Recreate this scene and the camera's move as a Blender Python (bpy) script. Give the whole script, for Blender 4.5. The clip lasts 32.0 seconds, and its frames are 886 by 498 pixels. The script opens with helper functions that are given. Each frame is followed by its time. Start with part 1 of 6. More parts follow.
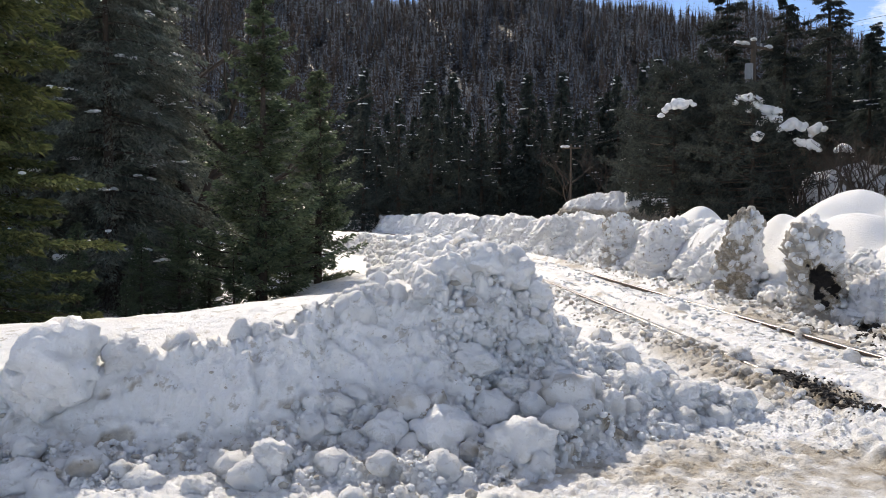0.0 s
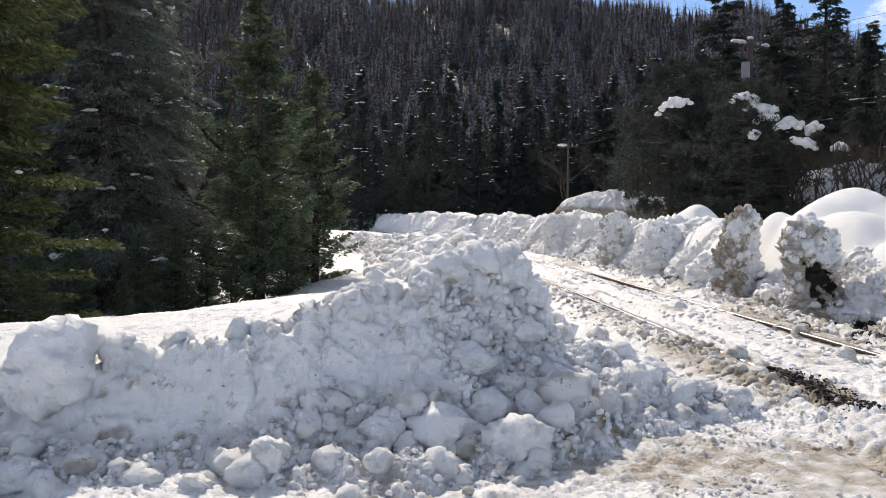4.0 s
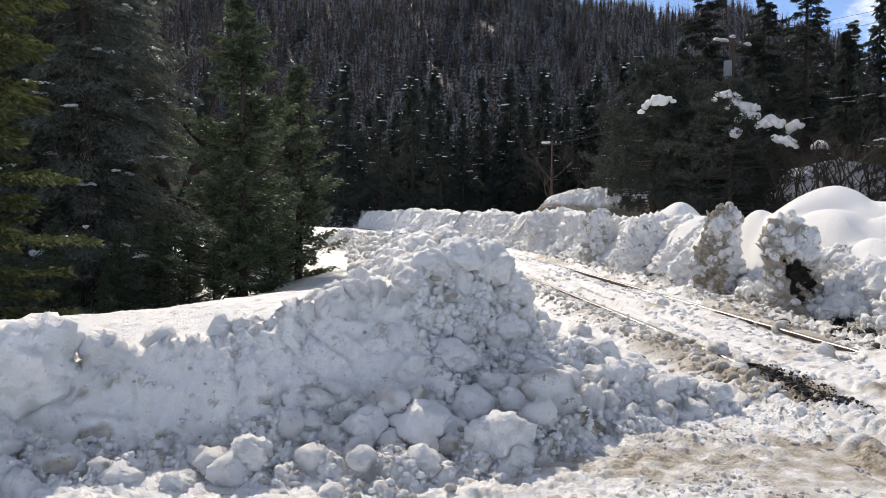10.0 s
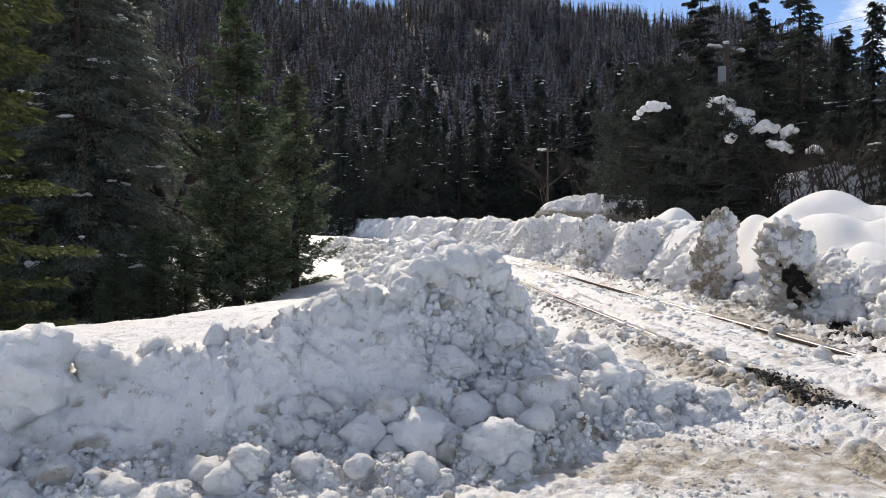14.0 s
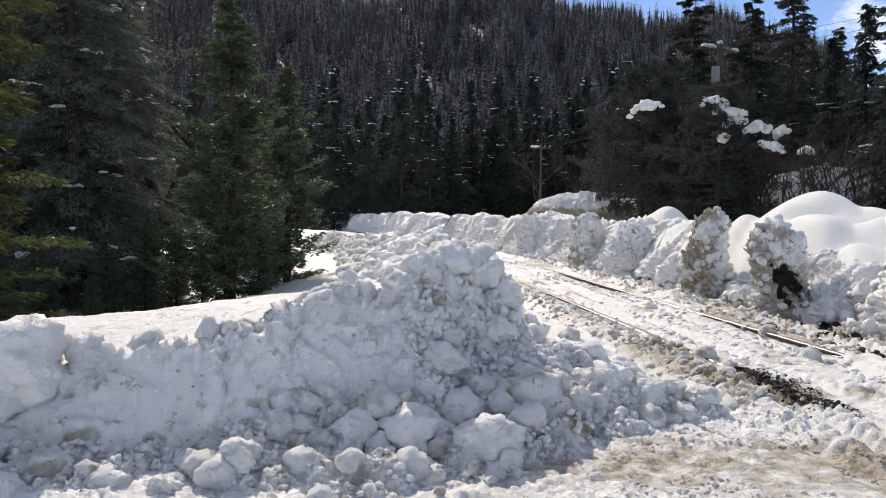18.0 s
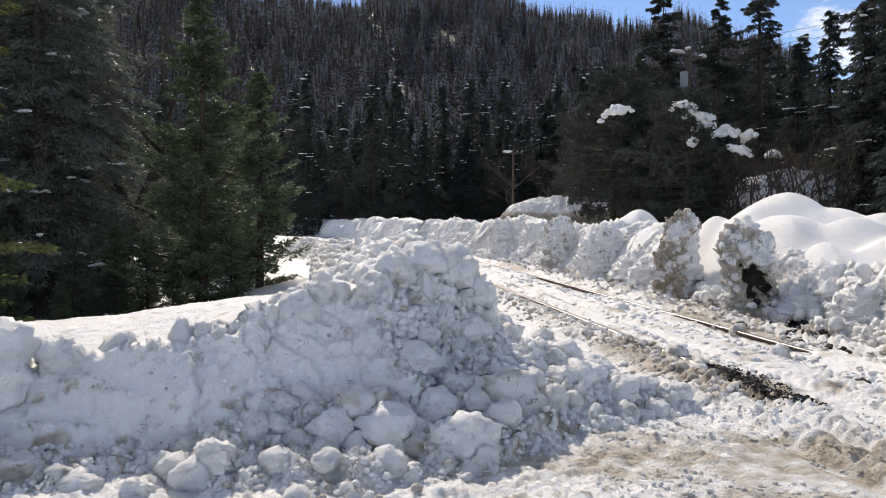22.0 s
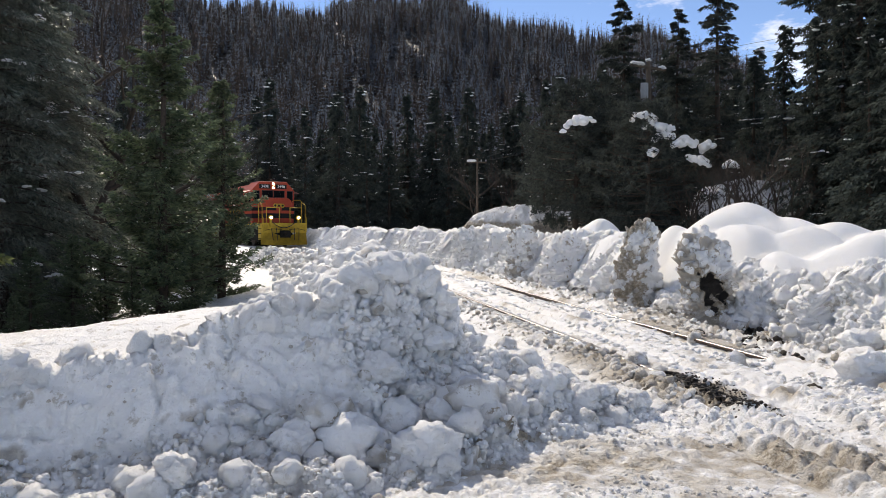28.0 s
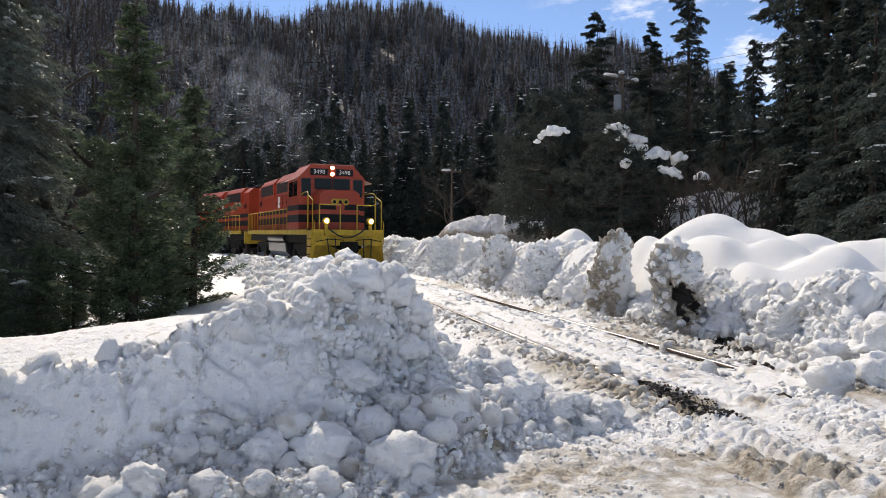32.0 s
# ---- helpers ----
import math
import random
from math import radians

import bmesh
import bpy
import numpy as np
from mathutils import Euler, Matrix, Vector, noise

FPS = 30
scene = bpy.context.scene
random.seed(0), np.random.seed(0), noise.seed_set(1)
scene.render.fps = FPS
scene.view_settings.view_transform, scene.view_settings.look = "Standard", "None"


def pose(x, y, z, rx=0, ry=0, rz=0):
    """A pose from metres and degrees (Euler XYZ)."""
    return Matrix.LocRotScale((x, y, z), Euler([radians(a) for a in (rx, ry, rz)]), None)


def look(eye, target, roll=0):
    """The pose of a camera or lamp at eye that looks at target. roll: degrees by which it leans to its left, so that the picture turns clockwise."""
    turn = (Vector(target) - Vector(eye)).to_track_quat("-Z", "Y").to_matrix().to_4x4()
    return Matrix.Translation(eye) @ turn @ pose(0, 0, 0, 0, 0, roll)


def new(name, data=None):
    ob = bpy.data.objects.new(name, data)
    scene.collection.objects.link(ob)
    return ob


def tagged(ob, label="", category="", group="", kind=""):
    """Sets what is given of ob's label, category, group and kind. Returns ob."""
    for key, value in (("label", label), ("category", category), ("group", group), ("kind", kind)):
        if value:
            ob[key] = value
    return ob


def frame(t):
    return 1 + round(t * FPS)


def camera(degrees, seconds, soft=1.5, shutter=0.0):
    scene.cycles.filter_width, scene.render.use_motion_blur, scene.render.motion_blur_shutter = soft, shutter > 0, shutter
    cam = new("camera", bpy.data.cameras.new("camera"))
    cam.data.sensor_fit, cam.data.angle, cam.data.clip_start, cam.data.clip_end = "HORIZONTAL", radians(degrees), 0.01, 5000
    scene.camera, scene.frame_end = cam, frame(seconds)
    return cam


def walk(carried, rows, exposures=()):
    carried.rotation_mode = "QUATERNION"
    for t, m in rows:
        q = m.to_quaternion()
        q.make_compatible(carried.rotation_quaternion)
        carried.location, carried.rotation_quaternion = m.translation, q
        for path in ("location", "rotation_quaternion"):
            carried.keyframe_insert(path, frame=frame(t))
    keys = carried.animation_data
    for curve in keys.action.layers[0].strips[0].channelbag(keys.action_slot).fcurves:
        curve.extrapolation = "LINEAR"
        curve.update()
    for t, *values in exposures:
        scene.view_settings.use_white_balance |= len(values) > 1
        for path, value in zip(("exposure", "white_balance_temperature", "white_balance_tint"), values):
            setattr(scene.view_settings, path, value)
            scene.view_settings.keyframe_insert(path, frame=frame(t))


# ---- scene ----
EYE_PATH = [
    (0.0, -0.005, 0.025, 1.227, -0.04, -1.90, 0.05),
    (0.5, -0.001, 0.024, 1.225, 0.10, -1.69, -0.04),
    (1.0, -0.003, 0.021, 1.224, 0.10, -1.40, -0.15),
    (1.5, -0.008, 0.014, 1.226, -0.00, -1.20, -0.21),
    (2.0, -0.006, 0.021, 1.222, -0.05, -1.26, -0.26),
    (2.5, 0.001, 0.016, 1.226, -0.14, -1.61, -0.18),
    (3.0, -0.004, 0.015, 1.225, -0.14, -1.91, -0.17),
    (3.5, -0.001, 0.009, 1.225, -0.16, -1.95, -0.09),
    (5.5, -0.002, 0.020, 1.223, -0.39, -2.36, 0.09),
    (6.0, -0.002, 0.026, 1.222, -0.40, -2.49, 0.05),
    (6.5, 0.001, 0.023, 1.221, -0.41, -2.52, -0.02),
    (7.0, 0.006, 0.014, 1.225, -0.73, -2.47, -0.06),
    (7.5, 0.009, 0.007, 1.222, -1.00, -2.23, 0.03),
    (8.0, 0.009, 0.009, 1.224, -0.99, -2.08, 0.12),
    (8.5, 0.009, 0.007, 1.223, -1.06, -2.07, 0.13),
    (9.0, 0.006, 0.009, 1.219, -1.16, -2.13, 0.09),
    (9.5, 0.006, 0.017, 1.221, -1.28, -2.20, 0.08),
    (10.0, 0.005, 0.010, 1.227, -1.42, -2.22, 0.07),
    (10.5, 0.008, 0.008, 1.225, -1.50, -2.21, 0.01),
    (11.0, 0.006, 0.005, 1.227, -1.60, -2.15, -0.06),
    (11.5, 0.008, -0.000, 1.224, -1.66, -2.07, -0.13),
    (12.0, 0.008, -0.001, 1.224, -1.66, -2.01, -0.13),
    (12.5, 0.010, -0.001, 1.228, -1.65, -2.00, -0.20),
    (13.0, 0.008, 0.008, 1.227, -1.64, -1.99, -0.21),
    (13.5, 0.003, 0.011, 1.226, -1.72, -1.91, -0.32),
    (14.0, 0.009, 0.011, 1.223, -1.66, -1.65, -0.41),
    (14.5, 0.011, -0.000, 1.229, -1.56, -1.51, -0.46),
    (16.5, 0.002, 0.009, 1.225, -2.17, -1.86, -0.01),
    (17.0, -0.004, 0.014, 1.222, -2.22, -1.94, 0.20),
    (17.5, -0.005, 0.008, 1.227, -2.28, -1.93, 0.28),
    (18.0, -0.001, 0.007, 1.225, -2.26, -1.97, 0.33),
    (18.5, -0.001, 0.002, 1.227, -2.32, -1.98, 0.33),
    (19.0, -0.005, -0.002, 1.227, -2.36, -1.87, 0.37),
    (19.5, -0.006, 0.002, 1.223, -2.58, -1.79, 0.45),
    (20.0, -0.000, -0.007, 1.217, -3.01, -1.84, 0.25),
    (20.5, 0.001, -0.014, 1.197, -3.56, -1.77, -0.09),
    (21.0, -0.004, -0.019, 1.171, -3.98, -1.65, -0.09),
    (21.5, -0.011, -0.014, 1.174, -4.15, -1.71, -0.14),
    (22.0, -0.012, -0.006, 1.181, -4.26, -1.53, -0.05),
    (22.5, -0.015, 0.001, 1.182, -4.18, -1.62, -0.13),
    (23.0, -0.013, 0.003, 1.182, -4.41, -1.92, -0.17),
    (23.5, -0.007, -0.011, 1.184, -4.67, -2.05, -0.13),
    (24.0, -0.002, -0.014, 1.183, -4.99, -2.08, -0.08),
    (24.5, -0.002, -0.019, 1.182, -5.33, -2.03, -0.09),
    (25.0, -0.001, -0.024, 1.188, -5.59, -2.09, -0.07),
    (25.5, 0.001, -0.029, 1.191, -5.80, -1.92, -0.09),
    (27.5, 0.002, -0.039, 1.190, -6.85, -1.13, -0.15),
    (28.0, 0.005, -0.049, 1.195, -6.90, -0.88, -0.14),
    (28.5, 0.002, -0.042, 1.194, -6.97, -0.77, -0.14),
    (29.0, 0.001, -0.037, 1.190, -7.19, -0.76, -0.02),
    (29.5, 0.003, -0.036, 1.189, -7.44, -0.90, 0.07),
    (30.0, 0.001, -0.047, 1.193, -7.71, -0.89, 0.13),
    (30.5, -0.002, -0.037, 1.197, -7.96, -0.67, 0.29),
    (31.0, -0.006, -0.030, 1.194, -8.01, -0.37, 0.28),
    (31.5, -0.000, -0.030, 1.193, -8.46, -0.29, 0.30),
    (32.0, -0.002, -0.038, 1.192, -8.85, -0.20, 0.23),
]


def eye_rows():
    return [(t, pose(x, y, z, 90 + pitch, 0, yaw) @ pose(0, 0, 0, 0, 0, roll)) for t, x, y, z, yaw, pitch, roll in EYE_PATH]


cam = camera(60.18, 32.0, 0.8)
walk(cam, eye_rows(), exposures=[(0.0, 0.44, 7900, 11), (6.0, 0.42, 7900, 11), (14.0, 0.33, 7900, 11), (32.0, 0.33, 7900, 11)])

# ---- sky and sun ----
SUN_UP, SUN_TURN = 39.5, -14.0        # degrees: height of the sun, and its bearing clockwise from +y
world = bpy.data.worlds.new("sky")
scene.world = world
world.use_nodes = True


def sky_nodes():
    nt = world.node_tree
    n, l = nt.nodes, nt.links
    bg = n["Background"]
    sky = n.new("ShaderNodeTexSky")
    sky.sky_type = "NISHITA"
    sky.sun_disc = False
    sky.sun_elevation, sky.sun_rotation = radians(SUN_UP), radians(SUN_TURN)
    sky.air_density, sky.dust_density, sky.ozone_density, sky.altitude = 0.65, 0.0, 4.6, 2500
    tc = n.new("ShaderNodeTexCoord")
    mp = n.new("ShaderNodeMapping")
    mp.inputs["Scale"].default_value = (3.0, 3.0, 9.0)
    mp.inputs["Location"].default_value = (0.35, 0.2, 0.1)
    noi = n.new("ShaderNodeTexNoise")
    noi.inputs["Scale"].default_value, noi.inputs["Detail"].default_value, noi.inputs["Roughness"].default_value = 1.6, 7, 0.62
    ramp = n.new("ShaderNodeValToRGB")
    ramp.color_ramp.elements[0].position, ramp.color_ramp.elements[1].position = 0.50, 0.68
    mix = n.new("ShaderNodeMix")
    mix.data_type = "RGBA"
    mix.inputs[7].default_value = (7.0, 7.2, 7.6, 1)
    l.new(tc.outputs["Generated"], mp.inputs["Vector"])
    l.new(mp.outputs[0], noi.inputs["Vector"])
    l.new(noi.outputs["Fac"], ramp.inputs[0])
    few = n.new("ShaderNodeVectorMath")
    few.operation = "DOT_PRODUCT"
    few.inputs[1].default_value = Vector((math.sin(radians(28)), math.cos(radians(28)), 0.27)).normalized()
    l.new(tc.outputs["Generated"], few.inputs[0])
    patch = n.new("ShaderNodeMapRange")
    patch.inputs["From Min"].default_value, patch.inputs["From Max"].default_value, patch.inputs["To Max"].default_value = 0.975, 0.994, 1.0
    l.new(few.outputs["Value"], patch.inputs["Value"])
    axes = n.new("ShaderNodeSeparateXYZ")
    l.new(tc.outputs["Generated"], axes.inputs[0])
    # clouds overhead and behind stay unseen, added to whiten the skylight
    rest = n.new("ShaderNodeMapRange")
    rest.inputs["From Min"].default_value, rest.inputs["From Max"].default_value = 0.62, 0.35
    l.new(axes.outputs["Y"], rest.inputs["Value"])
    where = n.new("ShaderNodeMath")
    where.operation = "MAXIMUM"
    l.new(patch.outputs[0], where.inputs[0])
    l.new(rest.outputs[0], where.inputs[1])
    both = n.new("ShaderNodeMath")
    both.operation = "MULTIPLY"
    l.new(where.outputs[0], both.inputs[0])
    l.new(ramp.outputs[0], both.inputs[1])
    l.new(both.outputs[0], mix.inputs[0])
    l.new(sky.outputs[0], mix.inputs[6])
    l.new(mix.outputs[2], bg.inputs[0])
    bg.inputs[1].default_value = 0.18


sky_nodes()
sun = new("sun", bpy.data.lights.new("sun", "SUN"))
sun.data.energy, sun.data.angle, sun.data.color = 3.4, radians(0.53), (1.0, 0.98, 0.955)
sun.matrix_world = look((40 * math.sin(radians(SUN_TURN)), 40 * math.cos(radians(SUN_TURN)), 40 * math.tan(radians(SUN_UP))), (0, 0, 0))


# ---- noise on arrays ----
def mixed(i, j, k, s):
    n = i.astype(np.uint32) * np.uint32(73856093)
    n ^= j.astype(np.uint32) * np.uint32(19349663)
    n ^= k.astype(np.uint32) * np.uint32(83492791)
    n ^= np.uint32((s * 2654435761) & 0xFFFFFFFF)
    n ^= n >> np.uint32(15)
    n *= np.uint32(2246822519)
    n ^= n >> np.uint32(13)
    n *= np.uint32(3266489917)
    n ^= n >> np.uint32(16)
    return n


def chance(i, j, k, s):
    return (mixed(i, j, k, s) & np.uint32(0xFFFFFF)).astype(np.float32) / np.float32(0x1000000)


def chances(i, j, k, s):
    """Three random values for each cell."""
    n = mixed(i, j, k, s)
    return [((n >> np.uint32(m)) & np.uint32(1023)).astype(np.float32) / np.float32(1023) for m in (0, 10, 20)]


def soft_noise(p, s=0):
    """Smooth value noise, -1 to 1, at points p (n, 3)."""
    b = np.floor(p).astype(np.int32)
    f = (p - b).astype(np.float32)
    f = f * f * f * (f * (f * 6 - 15) + 10)
    out = np.zeros(len(p), np.float32)
    for dx in (0, 1):
        for dy in (0, 1):
            for dz in (0, 1):
                w = (f[:, 0] if dx else 1 - f[:, 0]) * (f[:, 1] if dy else 1 - f[:, 1]) * (f[:, 2] if dz else 1 - f[:, 2])
                out += w * chance(b[:, 0] + dx, b[:, 1] + dy, b[:, 2] + dz, s)
    return out * 2 - 1


def layers(p, octaves=4, gain=0.5, s=0):
    out, a = np.zeros(len(p)), 1.0
    for o in range(octaves):
        out += a * soft_noise(p * 2 ** o + 17.3 * o, s + o)
        a *= gain
    return out


def cells(p, s=0):
    """Distance to the nearest of one random seed per unit cell, and a random value of that seed."""
    b = np.floor(p).astype(np.int32)
    f = (p - b).astype(np.float32)
    best, value = np.full(len(p), 9.0, np.float32), np.zeros(len(p), np.float32)
    for dx in (-1, 0, 1):
        for dy in (-1, 0, 1):
            for dz in (-1, 0, 1):
                c = chances(b[:, 0] + dx, b[:, 1] + dy, b[:, 2] + dz, s)
                d = (f[:, 0] - dx - 0.1 - 0.8 * c[0]) ** 2 + (f[:, 1] - dy - 0.1 - 0.8 * c[1]) ** 2 + (f[:, 2] - dz - 0.1 - 0.8 * c[2]) ** 2
                near = d < best
                best = np.where(near, d, best)
                value = np.where(near, (c[0] * 7.3 + c[1] * 3.1) % 1.0, value)
    return np.sqrt(best), value


def clods(p, size, s=0, hollow=0.5):
    """Rounded clods about `size` across: 0 to 1, domes with creases between."""
    q = p / size + 0.25 * np.stack([soft_noise(p / size * 0.8 + 5, s + 11), soft_noise(p / size * 0.8 + 9, s + 12), soft_noise(p / size * 0.8 + 13, s + 13)], 1)
    d, v = cells(q, s)
    return np.sqrt(np.clip(1 - d * d, 0, 1)) * (1 - hollow + hollow * v)


def shards(p, size, s=0):
    """Broken facets about `size` across: each cell a tilted plane at a height of its own, -1 to 1."""
    q = p / size + 0.2 * np.stack([soft_noise(p / size * 1.3 + 2, s + 21), soft_noise(p / size * 1.3 + 6, s + 22), soft_noise(p / size * 1.3 + 11, s + 23)], 1)
    b = np.floor(q).astype(np.int32)
    f = (q - b).astype(np.float32)
    best, out = np.full(len(q), 9.0, np.float32), np.zeros(len(q), np.float32)
    for dx in (-1, 0, 1):
        for dy in (-1, 0, 1):
            for dz in (-1, 0, 1):
                c = chances(b[:, 0] + dx, b[:, 1] + dy, b[:, 2] + dz, s)
                e = [f[:, 0] - dx - c[0], f[:, 1] - dy - c[1], f[:, 2] - dz - c[2]]
                d = e[0] ** 2 + e[1] ** 2 + e[2] ** 2
                near = d < best
                best = np.where(near, d, best)
                out = np.where(near, (c[1] - 0.5) * 1.3 + (c[2] - 0.5) * 1.8 * e[0] + (c[0] - 0.5) * 1.8 * e[1] + (c[1] - c[2]) * 1.2 * e[2], out)
    return np.clip(out, -1.2, 1.2)


def crumble(v, big, mid, small, s):
    """Relief of broken snow in metres, from lumps of about half a metre down to crumbs."""
    a = 0.55 * (clods(v * np.array([1, 1, 0.85]), 0.46, s, 0.45) - 0.45) + 0.25 * shards(v, 0.40, s + 30)
    b = 0.65 * (clods(v, 0.18, s + 5, 0.5) - 0.4) + 0.28 * shards(v, 0.15, s + 35)
    c = 0.75 * (clods(v, 0.066, s + 10, 0.5) - 0.4) + 0.35 * layers(v * 20, 2, 0.5, s + 40)
    return big * a + mid * b + small * c


def step(a, b, x):
    t = np.clip((x - a) / (b - a), 0, 1)
    return t * t * (3 - 2 * t)


# ---- meshes ----
def mesh_of(name, verts, faces, smooth=True):
    me = bpy.data.meshes.new(name)
    verts = np.asarray(verts, dtype=np.float32)
    faces = np.asarray(faces, dtype=np.int32)
    k = faces.shape[1]
    me.vertices.add(len(verts))
    me.vertices.foreach_set("co", verts.ravel())
    me.loops.add(faces.size)
    me.loops.foreach_set("vertex_index", faces.ravel())
    me.polygons.add(len(faces))
    me.polygons.foreach_set("loop_start", np.arange(0, faces.size, k, dtype=np.int32))
    me.polygons.foreach_set("use_smooth", np.full(len(faces), smooth))
    me.update(calc_edges=True)
    return me


def soil_or_shade(me, values, name="soil_or_shade"):
    me.attributes.new(name, "FLOAT", "POINT").data.foreach_set("value", np.asarray(values, dtype=np.float32))


def grid_faces(rows, cols):
    a = (np.arange(rows - 1)[:, None] * cols + np.arange(cols - 1)[None]).ravel()
    return np.stack([a, a + 1, a + cols + 1, a + cols], 1)


def normals_of(v, rows, cols):
    g = v.reshape(rows, cols, 3)
    n = np.cross(np.gradient(g, axis=1), np.gradient(g, axis=0)).reshape(-1, 3)
    return n / np.maximum(np.linalg.norm(n, axis=1, keepdims=True), 1e-9)


def part(name, data, material, parent=None, label=""):
    """Links a bmesh or a mesh as one object, under parent where one is given."""
    if isinstance(data, bmesh.types.BMesh):
        me = bpy.data.meshes.new(name)
        data.to_mesh(me)
        data.free()
    else:
        me = data
    if material and not me.materials:
        me.materials.append(material)
    ob = new(name, me)
    ob.parent = parent
    return tagged(ob, label)


# ---- materials ----
def stuff_of(name):
    m = bpy.data.materials.new(name)
    m.use_nodes = True
    n = m.node_tree.nodes
    return m, n, m.node_tree.links, n["Principled BSDF"]


def noise_node(n, l, scale, detail=4, rough=0.55, vector=None):
    t = n.new("ShaderNodeTexNoise")
    t.inputs["Scale"].default_value, t.inputs["Detail"].default_value, t.inputs["Roughness"].default_value = scale, detail, rough
    if vector is not None:
        l.new(vector, t.inputs["Vector"])
    return t


def ramp_node(n, l, source, stops):
    r = n.new("ShaderNodeValToRGB")
    el = r.color_ramp.elements
    for i, (pos, col) in enumerate(stops):
        e = el[i] if i < 2 else el.new(pos)
        e.position = pos
        e.color = (*col, 1) if len(col) == 3 else col
    l.new(source, r.inputs[0])
    return r


def mix_node(n, l, fac, a, b):
    m = n.new("ShaderNodeMix")
    m.data_type = "RGBA"
    for sock, v in ((m.inputs[0], fac), (m.inputs[6], a), (m.inputs[7], b)):
        if isinstance(v, tuple):
            sock.default_value = (*v, 1)
        elif isinstance(v, (int, float)):
            sock.default_value = v
        else:
            l.new(v, sock)
    return m.outputs[2]


def math_node(n, l, op, a, b=0.0):
    m = n.new("ShaderNodeMath")
    m.operation = op
    m.use_clamp = op in ("MULTIPLY", "SUBTRACT")
    for sock, v in ((m.inputs[0], a), (m.inputs[1], b)):
        if isinstance(v, (int, float)):
            sock.default_value = v
        else:
            l.new(v, sock)
    return m.outputs[0]


def bump_node(n, l, bsdf, height, strength, distance):
    b = n.new("ShaderNodeBump")
    b.inputs["Strength"].default_value, b.inputs["Distance"].default_value = strength, distance
    l.new(height, b.inputs["Height"])
    l.new(b.outputs[0], bsdf.inputs["Normal"])
    return b


def snow_material(name, base=0.86, grit=0.5, specks=0.5, grain=1.0):
    """Old snow: white, browner where the mesh carries grit or painted shade, and scattered specks."""
    m, n, l, b = stuff_of(name)
    tc = n.new("ShaderNodeTexCoord").outputs["Object"]
    at = n.new("ShaderNodeAttribute")
    at.attribute_name = "soil_or_shade"
    big = noise_node(n, l, 2.2 * grain, 5, 0.6, tc)
    fine = noise_node(n, l, 16 * grain, 9, 0.75, tc)
    tiny = noise_node(n, l, 55 * grain, 3, 0.6, tc)
    white = ramp_node(n, l, big.outputs["Fac"], [(0.3, (base * 0.95, base * 0.96, base * 0.97)), (0.7, (base, base, base))]).outputs[0]
    brown = ramp_node(n, l, fine.outputs["Fac"], [(0.28, (0.08, 0.058, 0.040)), (0.46, (0.33, 0.28, 0.215)), (0.66, (0.66, 0.62, 0.55))]).outputs[0]
    amount = math_node(n, l, "SUBTRACT", math_node(n, l, "ADD", at.outputs["Fac"], math_node(n, l, "MULTIPLY", fine.outputs["Fac"], 0.75)), 0.58)
    amount = math_node(n, l, "MULTIPLY", amount, 2.6 * grit)
    spots = ramp_node(n, l, tiny.outputs["Fac"], [(0.66, (0, 0, 0)), (0.72, (1, 1, 1))]).outputs[0]
    where = ramp_node(n, l, big.outputs["Fac"], [(0.42, (0, 0, 0)), (0.56, (1, 1, 1))]).outputs[0]
    amount = math_node(n, l, "MAXIMUM", amount, math_node(n, l, "MULTIPLY", math_node(n, l, "MULTIPLY", spots, where), specks))
    clot = noise_node(n, l, 6.5 * grain, 4, 0.7, tc)
    clots = ramp_node(n, l, clot.outputs["Fac"], [(0.585, (0, 0, 0)), (0.65, (1, 1, 1))]).outputs[0]
    amount = math_node(n, l, "MAXIMUM", amount, math_node(n, l, "MULTIPLY", math_node(n, l, "MULTIPLY", clots, fine.outputs["Fac"]), 2.6 * specks * grit))
    # highest values go near black: bare ballast, hill ground, the slab's hole
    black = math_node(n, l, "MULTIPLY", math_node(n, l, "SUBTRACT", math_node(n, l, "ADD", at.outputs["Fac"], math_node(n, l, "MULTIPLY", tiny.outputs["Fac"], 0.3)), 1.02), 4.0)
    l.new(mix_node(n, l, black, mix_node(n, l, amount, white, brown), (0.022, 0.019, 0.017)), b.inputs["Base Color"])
    b.inputs["Roughness"].default_value = 0.6
    b.inputs["Specular IOR Level"].default_value = 0.3
    b.inputs["Subsurface Weight"].default_value = 0.35
    b.inputs["Subsurface Radius"].default_value = (1.0, 0.95, 0.85)
    b.inputs["Subsurface Scale"].default_value = 0.03
    h = math_node(n, l, "ADD", math_node(n, l, "MULTIPLY", fine.outputs["Fac"], 0.6), math_node(n, l, "MULTIPLY", tiny.outputs["Fac"], 0.5))
    bump_node(n, l, b, h, 0.95, 0.05)
    return m


